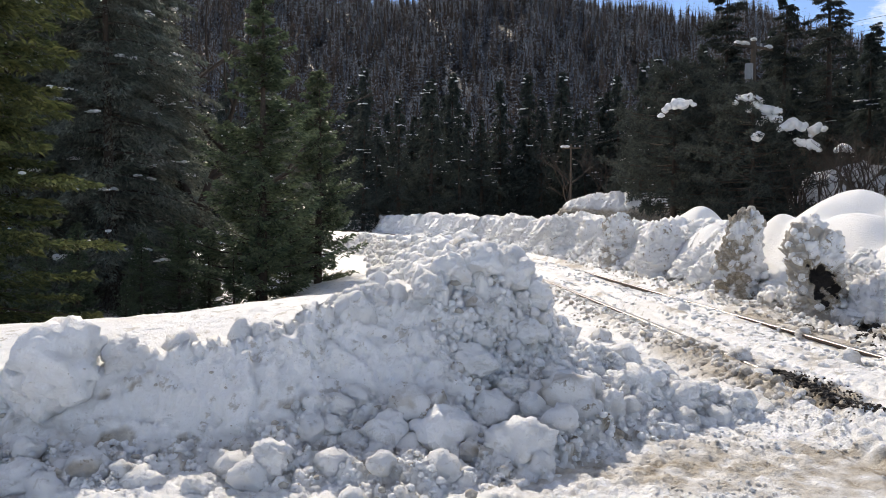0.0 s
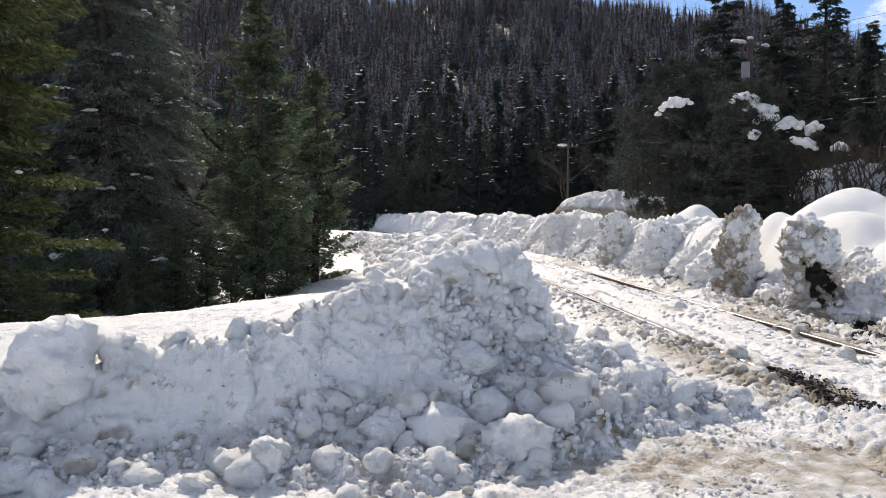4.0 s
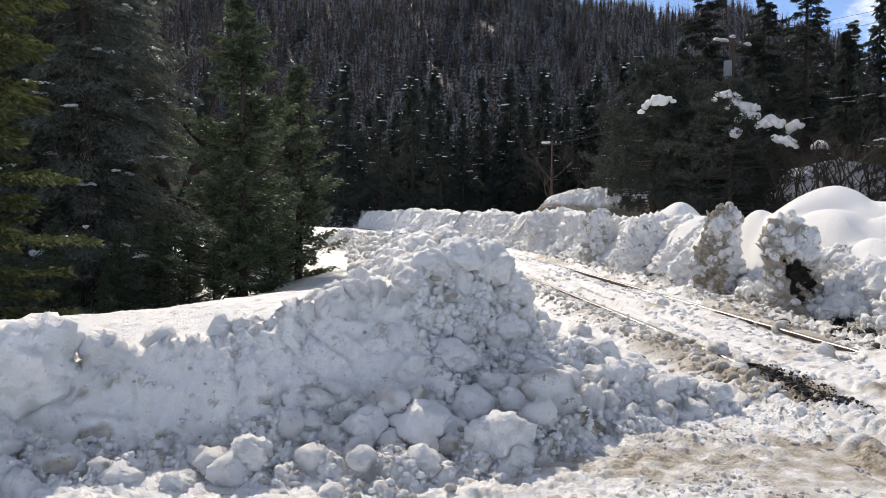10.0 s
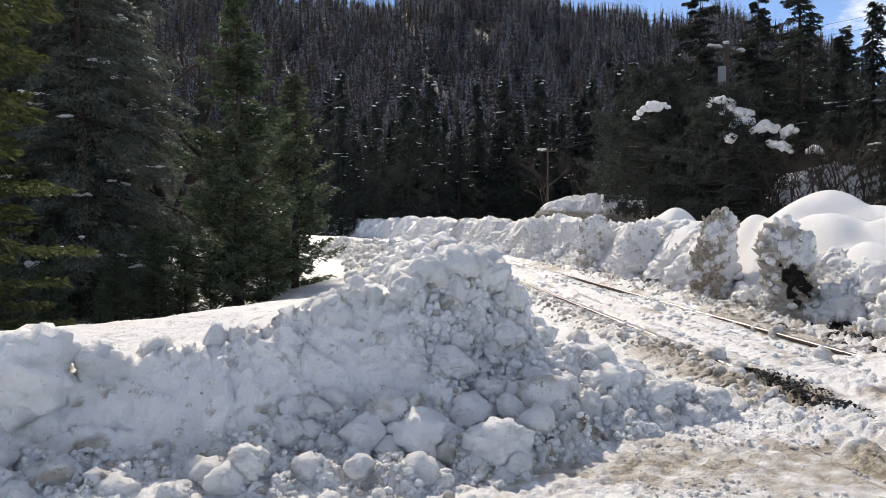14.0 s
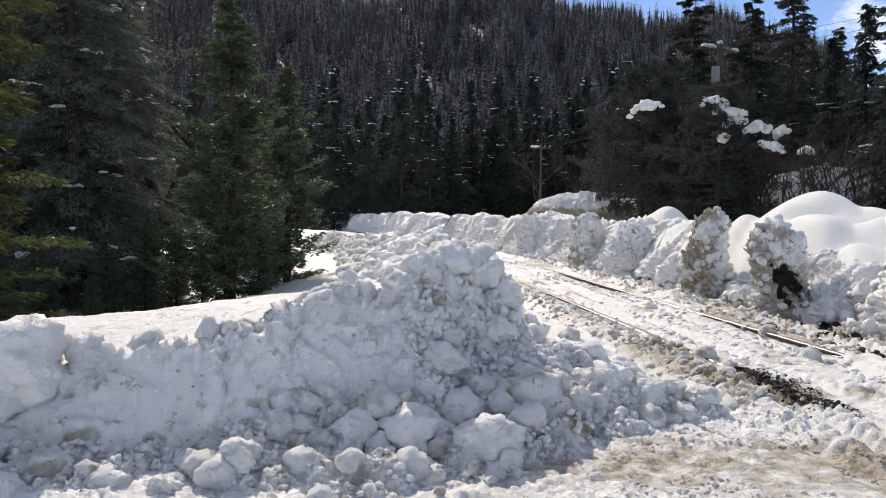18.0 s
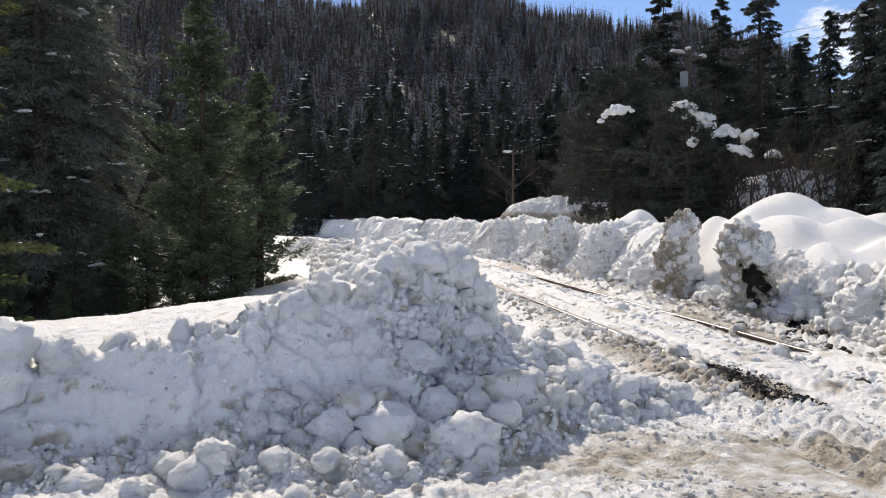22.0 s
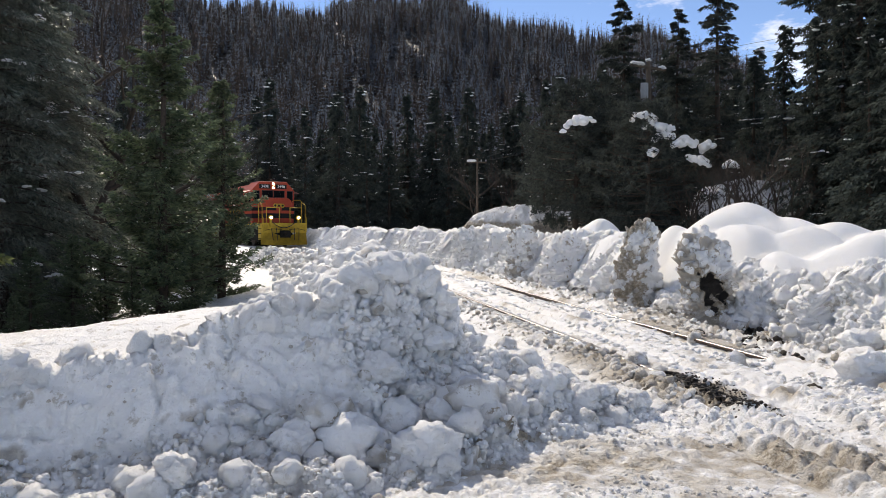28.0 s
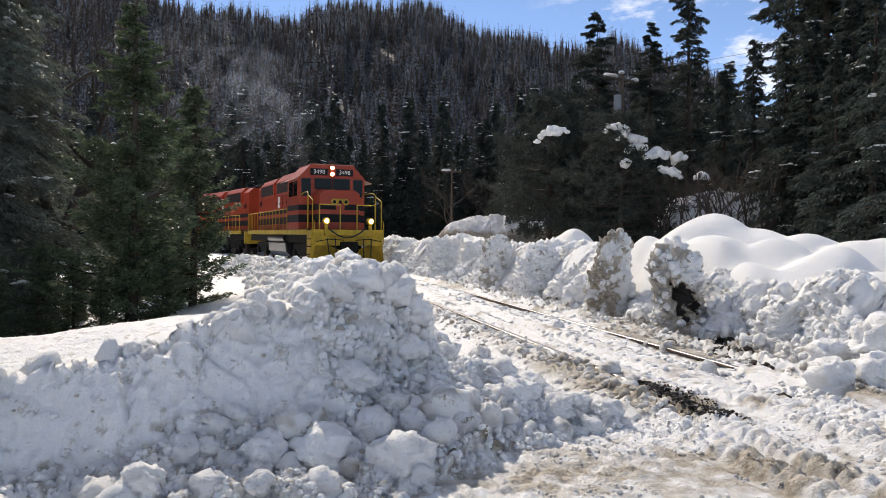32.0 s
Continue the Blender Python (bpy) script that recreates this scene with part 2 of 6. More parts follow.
def plain_material(name, colour, rough=0.6, metal=0.0, vary=0.25, scale=6.0, bump=0.0, spec=0.5):
    m, n, l, b = stuff_of(name)
    tc = n.new("ShaderNodeTexCoord").outputs["Object"]
    t = noise_node(n, l, scale, 6, 0.65, tc)
    dark = tuple(c * (1 - vary) for c in colour)
    light = tuple(min(1, c * (1 + vary)) for c in colour)
    l.new(ramp_node(n, l, t.outputs["Fac"], [(0.3, dark), (0.7, light)]).outputs[0], b.inputs["Base Color"])
    b.inputs["Roughness"].default_value, b.inputs["Metallic"].default_value = rough, metal
    b.inputs["Specular IOR Level"].default_value = spec
    if bump:
        bump_node(n, l, b, t.outputs["Fac"], 0.5, bump)
    return m


def leaf_material(name, dark, light, dead=(0.09, 0.055, 0.03), dead_part=0.1, gloss=0.12):
    m, n, l, b = stuff_of(name)
    geo = n.new("ShaderNodeNewGeometry")
    tc = n.new("ShaderNodeTexCoord").outputs["Object"]
    t = noise_node(n, l, 1.3, 3, 0.6, tc)
    c = mix_node(n, l, geo.outputs["Random Per Island"], dark, light)
    c = mix_node(n, l, math_node(n, l, "MULTIPLY", ramp_node(n, l, t.outputs["Fac"], [(0.45, (0, 0, 0)), (0.75, (1, 1, 1))]).outputs[0], dead_part), c, dead)
    l.new(c, b.inputs["Base Color"])
    b.inputs["Roughness"].default_value = 0.8 if gloss < 0.3 else 0.45
    b.inputs["Specular IOR Level"].default_value = gloss
    tr = n.new("ShaderNodeBsdfTranslucent")
    l.new(c, tr.inputs[0])
    ms = n.new("ShaderNodeMixShader")
    ms.inputs[0].default_value = 0.3
    l.new(b.outputs[0], ms.inputs[1])
    l.new(tr.outputs[0], ms.inputs[2])
    l.new(ms.outputs[0], n["Material Output"].inputs[0])
    return m


SNOW = snow_material("packed_snow", 0.93, 0.55, 0.85)
LUMPS = snow_material("broken_snow", 0.93, 0.5, 0.5, 0.36)
CLEAN = snow_material("fresh_snow", 0.94, 0.0, 0.03)
GROUND = snow_material("dirty_snow_ground", 0.92, 0.9, 0.6)
BARK = plain_material("bark", (0.055, 0.040, 0.030), 0.9, 0, 0.4, 25, 0.02)
CEDAR = leaf_material("cedar_foliage", (0.040, 0.068, 0.042), (0.170, 0.218, 0.125), (0.15, 0.11, 0.06), 0.2, 0.40)
GOLD = leaf_material("sunlit_cedar_foliage", (0.034, 0.052, 0.026), (0.138, 0.158, 0.066), (0.15, 0.11, 0.04), 0.3)
FIR = leaf_material("fir_foliage", (0.060, 0.082, 0.072), (0.225, 0.258, 0.215), (0.17, 0.11, 0.08), 0.5, 0.30)
DARKFIR = leaf_material("dark_fir_foliage", (0.028, 0.040, 0.038), (0.095, 0.116, 0.104), (0.08, 0.06, 0.045), 0.3)
# far hill firs: haze is painted in, paler and bluer than the near ones
HILLFIR = leaf_material("haze_tinted_fir_foliage", (0.092, 0.112, 0.142), (0.262, 0.295, 0.345), (0.13, 0.11, 0.11), 0.3)
PINE = leaf_material("pine_foliage", (0.022, 0.030, 0.029), (0.092, 0.106, 0.094), (0.08, 0.06, 0.04), 0.15, 0.2)
RUST = leaf_material("brown_needles", (0.078, 0.064, 0.062), (0.160, 0.130, 0.122), (0.13, 0.09, 0.07), 0.4)
TWIG_AND_CROWN_SHADE = plain_material("grey_brown_twigs_and_crown_shade", (0.060, 0.045, 0.036), 0.85, 0, 0.3, 12)
POLE = plain_material("weathered_pole", (0.10, 0.075, 0.055), 0.85, 0, 0.3, 9)
WIRE = plain_material("grey_wire", (0.09, 0.09, 0.09), 0.6, 0.3)
EARTH = plain_material("black_wet_earth", (0.035, 0.028, 0.022), 0.8, 0, 0.5, 9, 0.02, 0.3)
STONE = plain_material("ballast_stone", (0.045, 0.040, 0.036), 0.7, 0, 0.5, 30, 0.0, 0.4)
CAN = plain_material("grey_transformer", (0.33, 0.34, 0.34), 0.5, 0, 0.1)
DUST = plain_material("snow_on_needles", (0.70, 0.72, 0.74), 0.8, 0, 0.1, 2, 0, 0.1)
ROCKY = snow_material("gritty_snow", 0.88, 1.0, 1.0)
GRITTY = snow_material("gritty_broken_snow", 0.88, 0.9, 0.9, 0.36)
STEEL = plain_material("rail_steel", (0.085, 0.06, 0.048), 0.6, 0.5, 0.35, 12)
RAILTOP = plain_material("polished_rail", (0.34, 0.32, 0.30), 0.42, 1.0, 0.2, 30)


# ---- plan of the place ----
def centre_x(y):
    """The railway's centre line: straight past the crossing, then a curve to the left."""
    y = np.asarray(y, dtype=float)
    return 4.35 - 0.085 * y - 0.00365 * np.clip(y - 18, 0, None) ** 2


def centre_slope(y):
    return -0.085 - 0.0073 * np.clip(np.asarray(y, dtype=float) - 18, 0, None)


def level(y):
    """Height of the rails: the line climbs away from the crossing."""
    return 0.0146 * (np.clip(np.asarray(y, dtype=float), -20, 62) - 15)


def aside(x, y):
    """Distance from the railway's centre line, to the right of it positive."""
    return (x - centre_x(y)) / np.sqrt(1 + centre_slope(y) ** 2)


def along(y, d, z=0.0):
    """The point at d metres aside of the centre line and z above the rails."""
    k = centre_slope(y)
    c = 1 / np.sqrt(1 + k * k)
    return np.stack([centre_x(y) + d * c, y - d * k * c, level(y) + z + 0 * d], -1)


def hill_height(x, y):
    r = np.hypot(x, y)
    a = np.degrees(np.arctan2(x, np.maximum(y, 1e-6)))
    top = 69 - 0.42 * np.clip(a - 6, 0, None) - 0.030 * np.clip(a - 6, 0, 30) ** 2 + 3.0 * np.sin(a * 0.33) + 1.5 * np.sin(a * 0.9 + 1)
    top = np.clip(top - 0.22 * np.clip(-3 - a, 0, 18), 14, None)
    return np.where(y > 0, top * step(72, 255, r) ** 1.05, 0)


def ground_height(x, y, fine_relief=True):
    x, y = np.asarray(x, dtype=float), np.asarray(y, dtype=float)
    p = np.stack([x, y, 0 * x], -1).reshape(-1, 3)
    shape = x.shape
    d = aside(x, y)
    r = np.hypot(x, y)
    n1 = layers(p * 0.7, 3, 0.5, 3).reshape(shape)
    z = level(y) - 0.085
    near = 1 - step(25, 60, r)
    bed = 1 - step(1.2, 1.7, np.abs(d))
    road = (1 - step(4.6, 6.0, y + 0.25 * x * 0)) * (r < 30)
    # cleared strip between the banks, and the land to both sides
    z = z - 0.10 * step(1.2, 1.6, d) * (1 - step(2.4, 3.6, d)) + 0.35 * step(2.4, 4.5, d)
    z = z - (1 - road) * (0.2 * step(2.6, 6.0, -d) + 0.75 * step(4.5, 9.0, -d) * step(8, 15, y)) * (1 - step(40, 80, r)) * (y > 0)
    # wheel grooves beside the rails
    for side in (-1, 1):
        e = d - 0.7525 * side
        z = z - near * 0.05 * np.exp(-((e + 0.075 * side) / 0.035) ** 2) * step(5.2, 6.2, y)
        # the rails run out of sight under slush at the crossing
        z = z + (0.06 if side < 0 else 0.11) * np.exp(-(e / 0.16) ** 2) * (1 - step(6.6 if side < 0 else 7.4, 7.2 if side < 0 else 8.0, y)) * step(4.8, 6.0, y) + 0.022 * (r < 60)
    # the trough of bare ballast by the crossing
    z = z - 0.10 * np.exp(-((d + 0.80) / 0.14) ** 2) * step(5.3, 5.7, y) * (1 - step(6.4, 7.0, y))
    # lumps and slush
    if fine_relief and near.max() > 0:
        w = np.stack([x * 1.0 + 0.35 * y, y * 2.6 - 0.5 * x, 0 * x], -1).reshape(-1, 3)
        slush = layers(w * 2.2, 4, 0.6, 21).reshape(shape)
        ridge = (1 - np.abs(soft_noise(w * 3.1 + 3, 8))).reshape(shape)
        cl = clods(p, 0.15, 31, 0.2).reshape(shape)
        mask = step(-0.25, 0.35, layers(p * 0.55 + 4, 2, 0.5, 41).reshape(shape))
        lane = soft_noise(np.stack([d * 5.5, y * 0.25, 0 * d], -1).reshape(-1, 3), 44).reshape(shape)
        tread = 0.05 * lane + 0.034 * np.abs(np.sin(y * 25 + 5 * np.abs(d - 0.1) + 2 * n1)) * step(-0.25, 0.15, lane)
        fine = clods(p, 0.075, 35, 0.2).reshape(shape)
        sh = shards(p, 0.11, 37).reshape(shape)
        beside = np.exp(-((np.abs(d) - 1.15) / 0.32) ** 2) + 0.8 * np.exp(-((d - 1.7) / 0.5) ** 2)
        beside = beside * step(5.2, 6.2, y)
        lumpy = np.clip(mask * 0.3 * (1 - bed * 0.75) + 0.45 * beside * (1 - step(14, 30, y)) + 0.06 * np.exp(-((y - 5.7) / 0.45) ** 2) * step(1.6, 2.6, x), 0, 1) * (1 - 0.55 * road)
        front = (y > -3) * 1.0
        z = z + near * front * (0.010 * slush * (0.4 + 0.8 * mask) * (1 - 0.7 * bed) + 0.010 * (ridge - 0.5) * mask * road + lumpy * (0.075 * (cl - 0.35) + 0.075 * (fine - 0.4) + 0.02 * sh) + 0.028 * (fine - 0.4) * (1 - 0.7 * bed) + (0.010 * sh + 0.045 * (clods(p, 0.05, 36, 0.3).reshape(shape) - 0.4)) * mask * road + 0.022 * n1 * (1 - 0.6 * bed) + (tread + 0.085 * (fine - 0.4) * step(-0.6, 0.1, lane) + 0.03 * sh * step(-0.2, 0.5, n1)) * bed)
        # the bed is pressed down to the rails' height
        over = z - level(y) + 0.025
        z = z - 0.4 * np.clip(over, 0, None) * (1 - step(0.95, 1.1, np.abs(d))) * step(6.4, 6.9, y) * near
        # the rails lie bare past the crossing
        for side, bare in ((-1, 6.9), (1, 7.7)):
            keep = np.exp(-((d - 0.7525 * side) / 0.075) ** 4) * step(bare, bare + 0.3, y) * near
            z = z * (1 - keep) + np.minimum(z, level(y) - 0.035) * keep
    return z + 0.06 * n1 * (1 - near) + hill_height(x, y) * np.maximum(step(4, 26, np.abs(d)), step(92, 118, r) * step(3, 9, np.abs(d)))


def ground_grit_and_black(x, y):
    """How much grit lies on the ground, on the road and beside the rails; the far hill is turned black."""
    p = np.stack([x, y, 0 * x], -1)
    d = aside(x, y)
    n1 = layers(p * 0.8, 3, 0.55, 51)
    n2 = layers(np.stack([x * 1.2 + 0.4 * y, y * 3.4 - 0.6 * x, 0 * x], -1), 4, 0.6, 52)
    near = (1 - step(20, 45, y)) * step(5.2, 6.0, y)
    # past 74 m the hill's ground blackens to close white gaps between trees
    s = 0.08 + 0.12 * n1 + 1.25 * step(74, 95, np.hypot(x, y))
    road = (1 - step(4.4, 5.0, y - 0.10 * x + 0.25 * n1)) * step(-0.4, 0.7, x + 0.3 * n1)
    s = s + 0.36 * road + ((0.08 + 0.10 * road) * n2 + 0.20 * layers(p * 8.0, 3, 0.65, 58)) * (1 - step(5.5, 8, y))
    s = s + 0.14 * (1 + n2) * np.exp(-((y - 5.75 - 0.05 * x) / 0.45) ** 2) * step(2.0, 2.8, x)
    for side in (-1, 1):
        s = s + (0.30 if side > 0 else 0.20) * (1 + 0.8 * n1) * np.exp(-((d - 0.84 * side) / 0.16) ** 2) * near
    s = s + 0.22 * (1 + 0.9 * n1) * np.exp(-((d - 1.5) / 0.45) ** 2) * near
    s = s + 0.09 * (1 + 1.2 * n1) * np.exp(-((d + 1.35) / 0.35) ** 2) * near
    s = s + 0.22 * soft_noise(np.stack([d * 5.5, y * 0.25, 0 * d], -1), 44) * (1 - step(1.3, 1.7, np.abs(d))) * near
    s = s + (0.03 + 0.28 * layers(p * 5.0, 3, 0.6, 57)) * (1 - step(1.1, 1.5, np.abs(d))) * near
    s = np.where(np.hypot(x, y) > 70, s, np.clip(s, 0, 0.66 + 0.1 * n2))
    # bare ballast in the trough by the crossing
    s = s + 1.25 * np.exp(-((d + 0.80 + 0.08 * n1) / 0.13) ** 2) * step(5.3, 5.6, y) * (1 - step(6.3, 7.2, y)) * step(-0.7, -0.2, n2 + 0.2)
    return np.clip(s, 0, 1.3)


def build_ground():
    # rings round the standpoint, dense where it is seen close
    ang = np.radians(np.concatenate([np.linspace(-180, -33, 50)[:-1], np.linspace(-33, 44, 560), np.linspace(44, 180, 46)[1:]]))
    rad = [0.02]
    while rad[-1] < 2600:
        r = rad[-1]
        rad.append(r * (1.25 if r < 0.5 else 1.03 if r < 2.2 else 1.0048 if r < 5 else 1.0044 if r < 12 else 1.0075 if r < 16 else 1.015 if r < 60 else 1.06))
    rad = np.array(rad)
    a, r = np.meshgrid(ang, rad)
    x, y = r * np.sin(a), r * np.cos(a)
    z = ground_height(x, y)
    v = np.stack([x, y, z], -1).reshape(-1, 3)
    v[:len(ang), :2] = 0
    v[:len(ang), 2] = v[:len(ang), 2].mean()
    me = mesh_of("ground", v, grid_faces(len(rad), len(ang))[:, ::-1])
    soil_or_shade(me, ground_grit_and_black(v[:, 0], v[:, 1]))
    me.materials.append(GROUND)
    tagged(new("ground", me), "trampled snow and brown slush over road and railway bed", "ground", kind="structure")


build_ground()


# ---- snow banks ----
def polyline_profile(px, py, x, y):
    """For each point: distance to the polyline through px, py, signed (right of its way positive), and the way along it (0 to n-1)."""
    best, sign, way = np.full(x.shape, 1e9), np.zeros(x.shape), np.zeros(x.shape)
    for i in range(len(px) - 1):
        ax, ay, bx, by = px[i], py[i], px[i + 1], py[i + 1]
        ux, uy = bx - ax, by - ay
        t = np.clip(((x - ax) * ux + (y - ay) * uy) / (ux * ux + uy * uy), 0, 1)
        dx, dy = x - ax - t * ux, y - ay - t * uy
        dd = np.hypot(dx, dy)
        s = np.sign(dx * uy - dy * ux)
        near = dd < best
        best, sign, way = np.where(near, dd, best), np.where(near, s, sign), np.where(near, i + t, way)
    return best * sign, way


# lip of the ploughed bank beside the road, its high end, and the windrow on along the railway: x, y, height
CREST = [(-7.0, 4.55, 0.26), (-3.2, 4.75, 0.27), (-2.1, 4.85, 0.31), (-1.66, 4.95, 0.40), (-1.14, 5.08, 0.49), (-0.68, 5.25, 0.68), (-0.33, 5.38, 0.68), (-0.02, 5.50, 0.82),
         (0.25, 5.62, 0.96), (0.50, 5.75, 0.93), (0.60, 5.95, 0.80), (0.56, 6.5, 0.82), (0.50, 7.5, 0.84), (0.35, 9.2, 0.95), (0.15, 11.0, 0.82), (-0.15, 13.5, 0.76), (-0.3, 17, 0.72), (-0.9, 22, 0.68), (-1.9, 28, 0.62), (-3.6, 34, 0.75)]


def old_field(x, y):
    """The smooth old snow behind the lip: a low swell that falls off towards the trees."""
    top = np.interp(x, [-7.0, -3.6, -2.25, -1.17, -0.4, 0.3], [0.22, 0.36, 0.46, 0.61, 0.68, 0.72])
    far = np.clip(y - 6.4, 0, 40)
    return top - 0.10 * far - 0.06 * np.clip(far - 0.6, 0, None) - 0.03 * np.clip(6.4 - y, 0, None) ** 2


def near_bank_height(x, y):
    c = np.array(CREST)
    s, w = polyline_profile(c[:, 0], c[:, 1], x, y)
    zc = np.interp(w, np.arange(len(c)), c[:, 2])
    p = np.stack([x, y, 0 * x], -1)
    n = layers(p * 1.3, 3, 0.5, 61)
    # right of the crest's way is the ploughed face, left is the old snow behind
    front = np.clip(s + 0.05 * layers(p * 2.6, 2, 0.5, 63) * step(0.0, 0.25, s), 0, None)
    back = np.clip(-s, 0, None)
    end = step(6.6, 8.2, w) * (1 - step(11.0, 12.5, w))
    steep = 1.15 + 1.0 * end
    knee = -0.02 + 0.22 * end + 0.05 * n
    turn = np.maximum(zc - knee, 0.02) / steep
    face = np.where(front < turn, zc - steep * front, np.minimum(zc, knee) - (0.36 + 0.36 * end) * (front - turn)) + 0.05 * n * step(0.1, 0.5, front)
    field = old_field(x, y) + 0.02 * n
    lip = zc - 0.03 + (field - zc + 0.03) * step(0.0, 1.3, back)
    wind = np.maximum(zc - 0.62 * back, field)
    k = step(6.0, 9.5, w)
    rear = lip * (1 - k) + wind * k
    out = np.where(s > 0, face, rear)
    # the low tongue of tumbled clods that runs out towards the crossing
    ts, tw = polyline_profile(np.array([0.7, 1.2, 1.6, 2.0]), np.array([5.72, 5.68, 5.60, 5.52]), x, y)
    tongue = np.interp(tw, [0, 1, 2, 3], [0.34, 0.22, 0.08, -0.10]) - np.where(ts > 0, 0.42, 0.34) * np.abs(ts) + 0.05 * n
    return np.maximum(out, np.where(x > 0.4, tongue, -9)), s, w, n


BANK_SKIN = {}


def bank_top(x, y):
    """Height of the finished bank, or of the ground where that is higher."""
    v = BANK_SKIN["v"]
    hit = (np.abs(v[:, 0] - x) < 0.06) & (np.abs(v[:, 1] - y) < 0.06)
    g = float(ground_height(np.array([x]), np.array([y]), False)[0])
    return max(g, float(np.percentile(v[hit, 2], 70))) if hit.any() else g


def spots_on(skin, count, seed, density):
    """Random places on a bank's skin, and its normals there, by the density at each of its corners."""
    i = np.random.RandomState(seed).choice(len(density), count, p=density / density.sum())
    return skin["v"][i], skin["n"][i]


def bank_spots(count, seed, weight):
    """Places on the near bank; weight gives the density from the way along it, the side and the place."""
    b = BANK_SKIN
    y = b["v"][:, 1]
    return spots_on(b, count, seed, weight(b["w"], b["s"], b["v"]) * b["edge"] * (b["v"][:, 2] > b["g"] - 0.04) / np.maximum(b["n"][:, 2], 0.35) * np.where(y > 14, 9.0, np.where(y > 7, 3.1, 1.0)))


def build_near_bank():
    ys = np.concatenate([np.arange(3.35, 7.0, 0.0145), np.arange(7.0, 14, 0.045), np.arange(14, 35, 0.13)])
    xs = np.linspace(-5.2, 2.75, 600)
    x, y = np.meshgrid(xs, ys)
    # the patch follows the railway to the left farther out
    x = x - 0.10 * np.clip(y - 9, 0, None) - 0.006 * np.clip(y - 16, 0, None) ** 2
    sh = x.shape
    x, y = x.ravel(), y.ravel()
    z, s, w, n = near_bank_height(x, y)
    v = np.stack([x, y, z], -1)
    nm = normals_of(v, *sh)
    nm = np.where(nm[:, 2:] < 0, -nm, nm)
    windrow = step(6.0, 7.5, w) * step(-0.75 - 1.1 * step(10, 12, w), -0.1, s)
    rough = np.maximum(step(-0.12, 0.04, s), windrow)
    # the scraped face under the lip stays rather plain, the high end and the foot are heaps of clods
    plain = step(6.4, 5.2, w) * step(0.05, 0.14, s) * step(0.55, 0.42, s)
    rough = rough * (0.75 + 0.35 * step(-0.4, 0.5, n)) + 0.03
    rough = rough * (1 - 0.6 * step(0.16, -0.05, z - ground_height(x, y, False)) * step(0.6, 1.2, x))
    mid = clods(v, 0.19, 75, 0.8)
    flat = np.array([1.0, 1.0, 0.55])
    lift = rough * (crumble(v, 0.16, 0.15, 0.11, 70) * (1 - 0.55 * plain) + plain * (0.05 * shards(v * flat, 0.55, 171) + 0.03 * layers(v * 2.6 * flat, 3, 0.5, 173) + 0.012 * layers(v * 14, 2, 0.6, 175)))
    lift = lift + (1 - rough) * (0.014 * layers(v * 1.8, 3, 0.5, 84) + 0.006 * layers(v * 16, 2, 0.6, 85)) + 0.02 * rough * layers(v * 9, 2, 0.5, 86)
    v = v + nm * lift[:, None]
    BANK_SKIN.update(v=v, n=nm, s=s, w=w, g=ground_height(x, y, False), edge=(y > 3.5) & (x < 2.6))
    me = mesh_of("bank_body", v, grid_faces(*sh))
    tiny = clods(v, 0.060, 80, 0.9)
    # shade in the creases between clods is painted in along with the grit
    grime_or_shade = 0.13 + 0.20 * layers(v * 1.7, 3, 0.55, 90) + 0.22 * (0.5 - mid) * rough + 0.16 * (0.45 - tiny) * rough
    grime_or_shade = grime_or_shade + 0.26 * step(0.22, -0.1, z) * rough * step(-0.5, 0.3, layers(v * 4.0, 3, 0.6, 94)) + 0.55 * step(0.62, 0.85, layers(v * 2.7, 3, 0.6, 96)) * step(0.0, 0.1, s) + 0.22 * np.exp(-((x - 0.3) / 0.7) ** 2 - ((z - 0.55) / 0.3) ** 2) * step(-0.1, 0.5, layers(v * 3.1, 2, 0.5, 92))
    soil_or_shade(me, np.clip(grime_or_shade, 0, 1))
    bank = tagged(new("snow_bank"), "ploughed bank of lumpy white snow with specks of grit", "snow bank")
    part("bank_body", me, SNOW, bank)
    return bank


NEAR_BANK = build_near_bank()


WALL_SKIN = {}


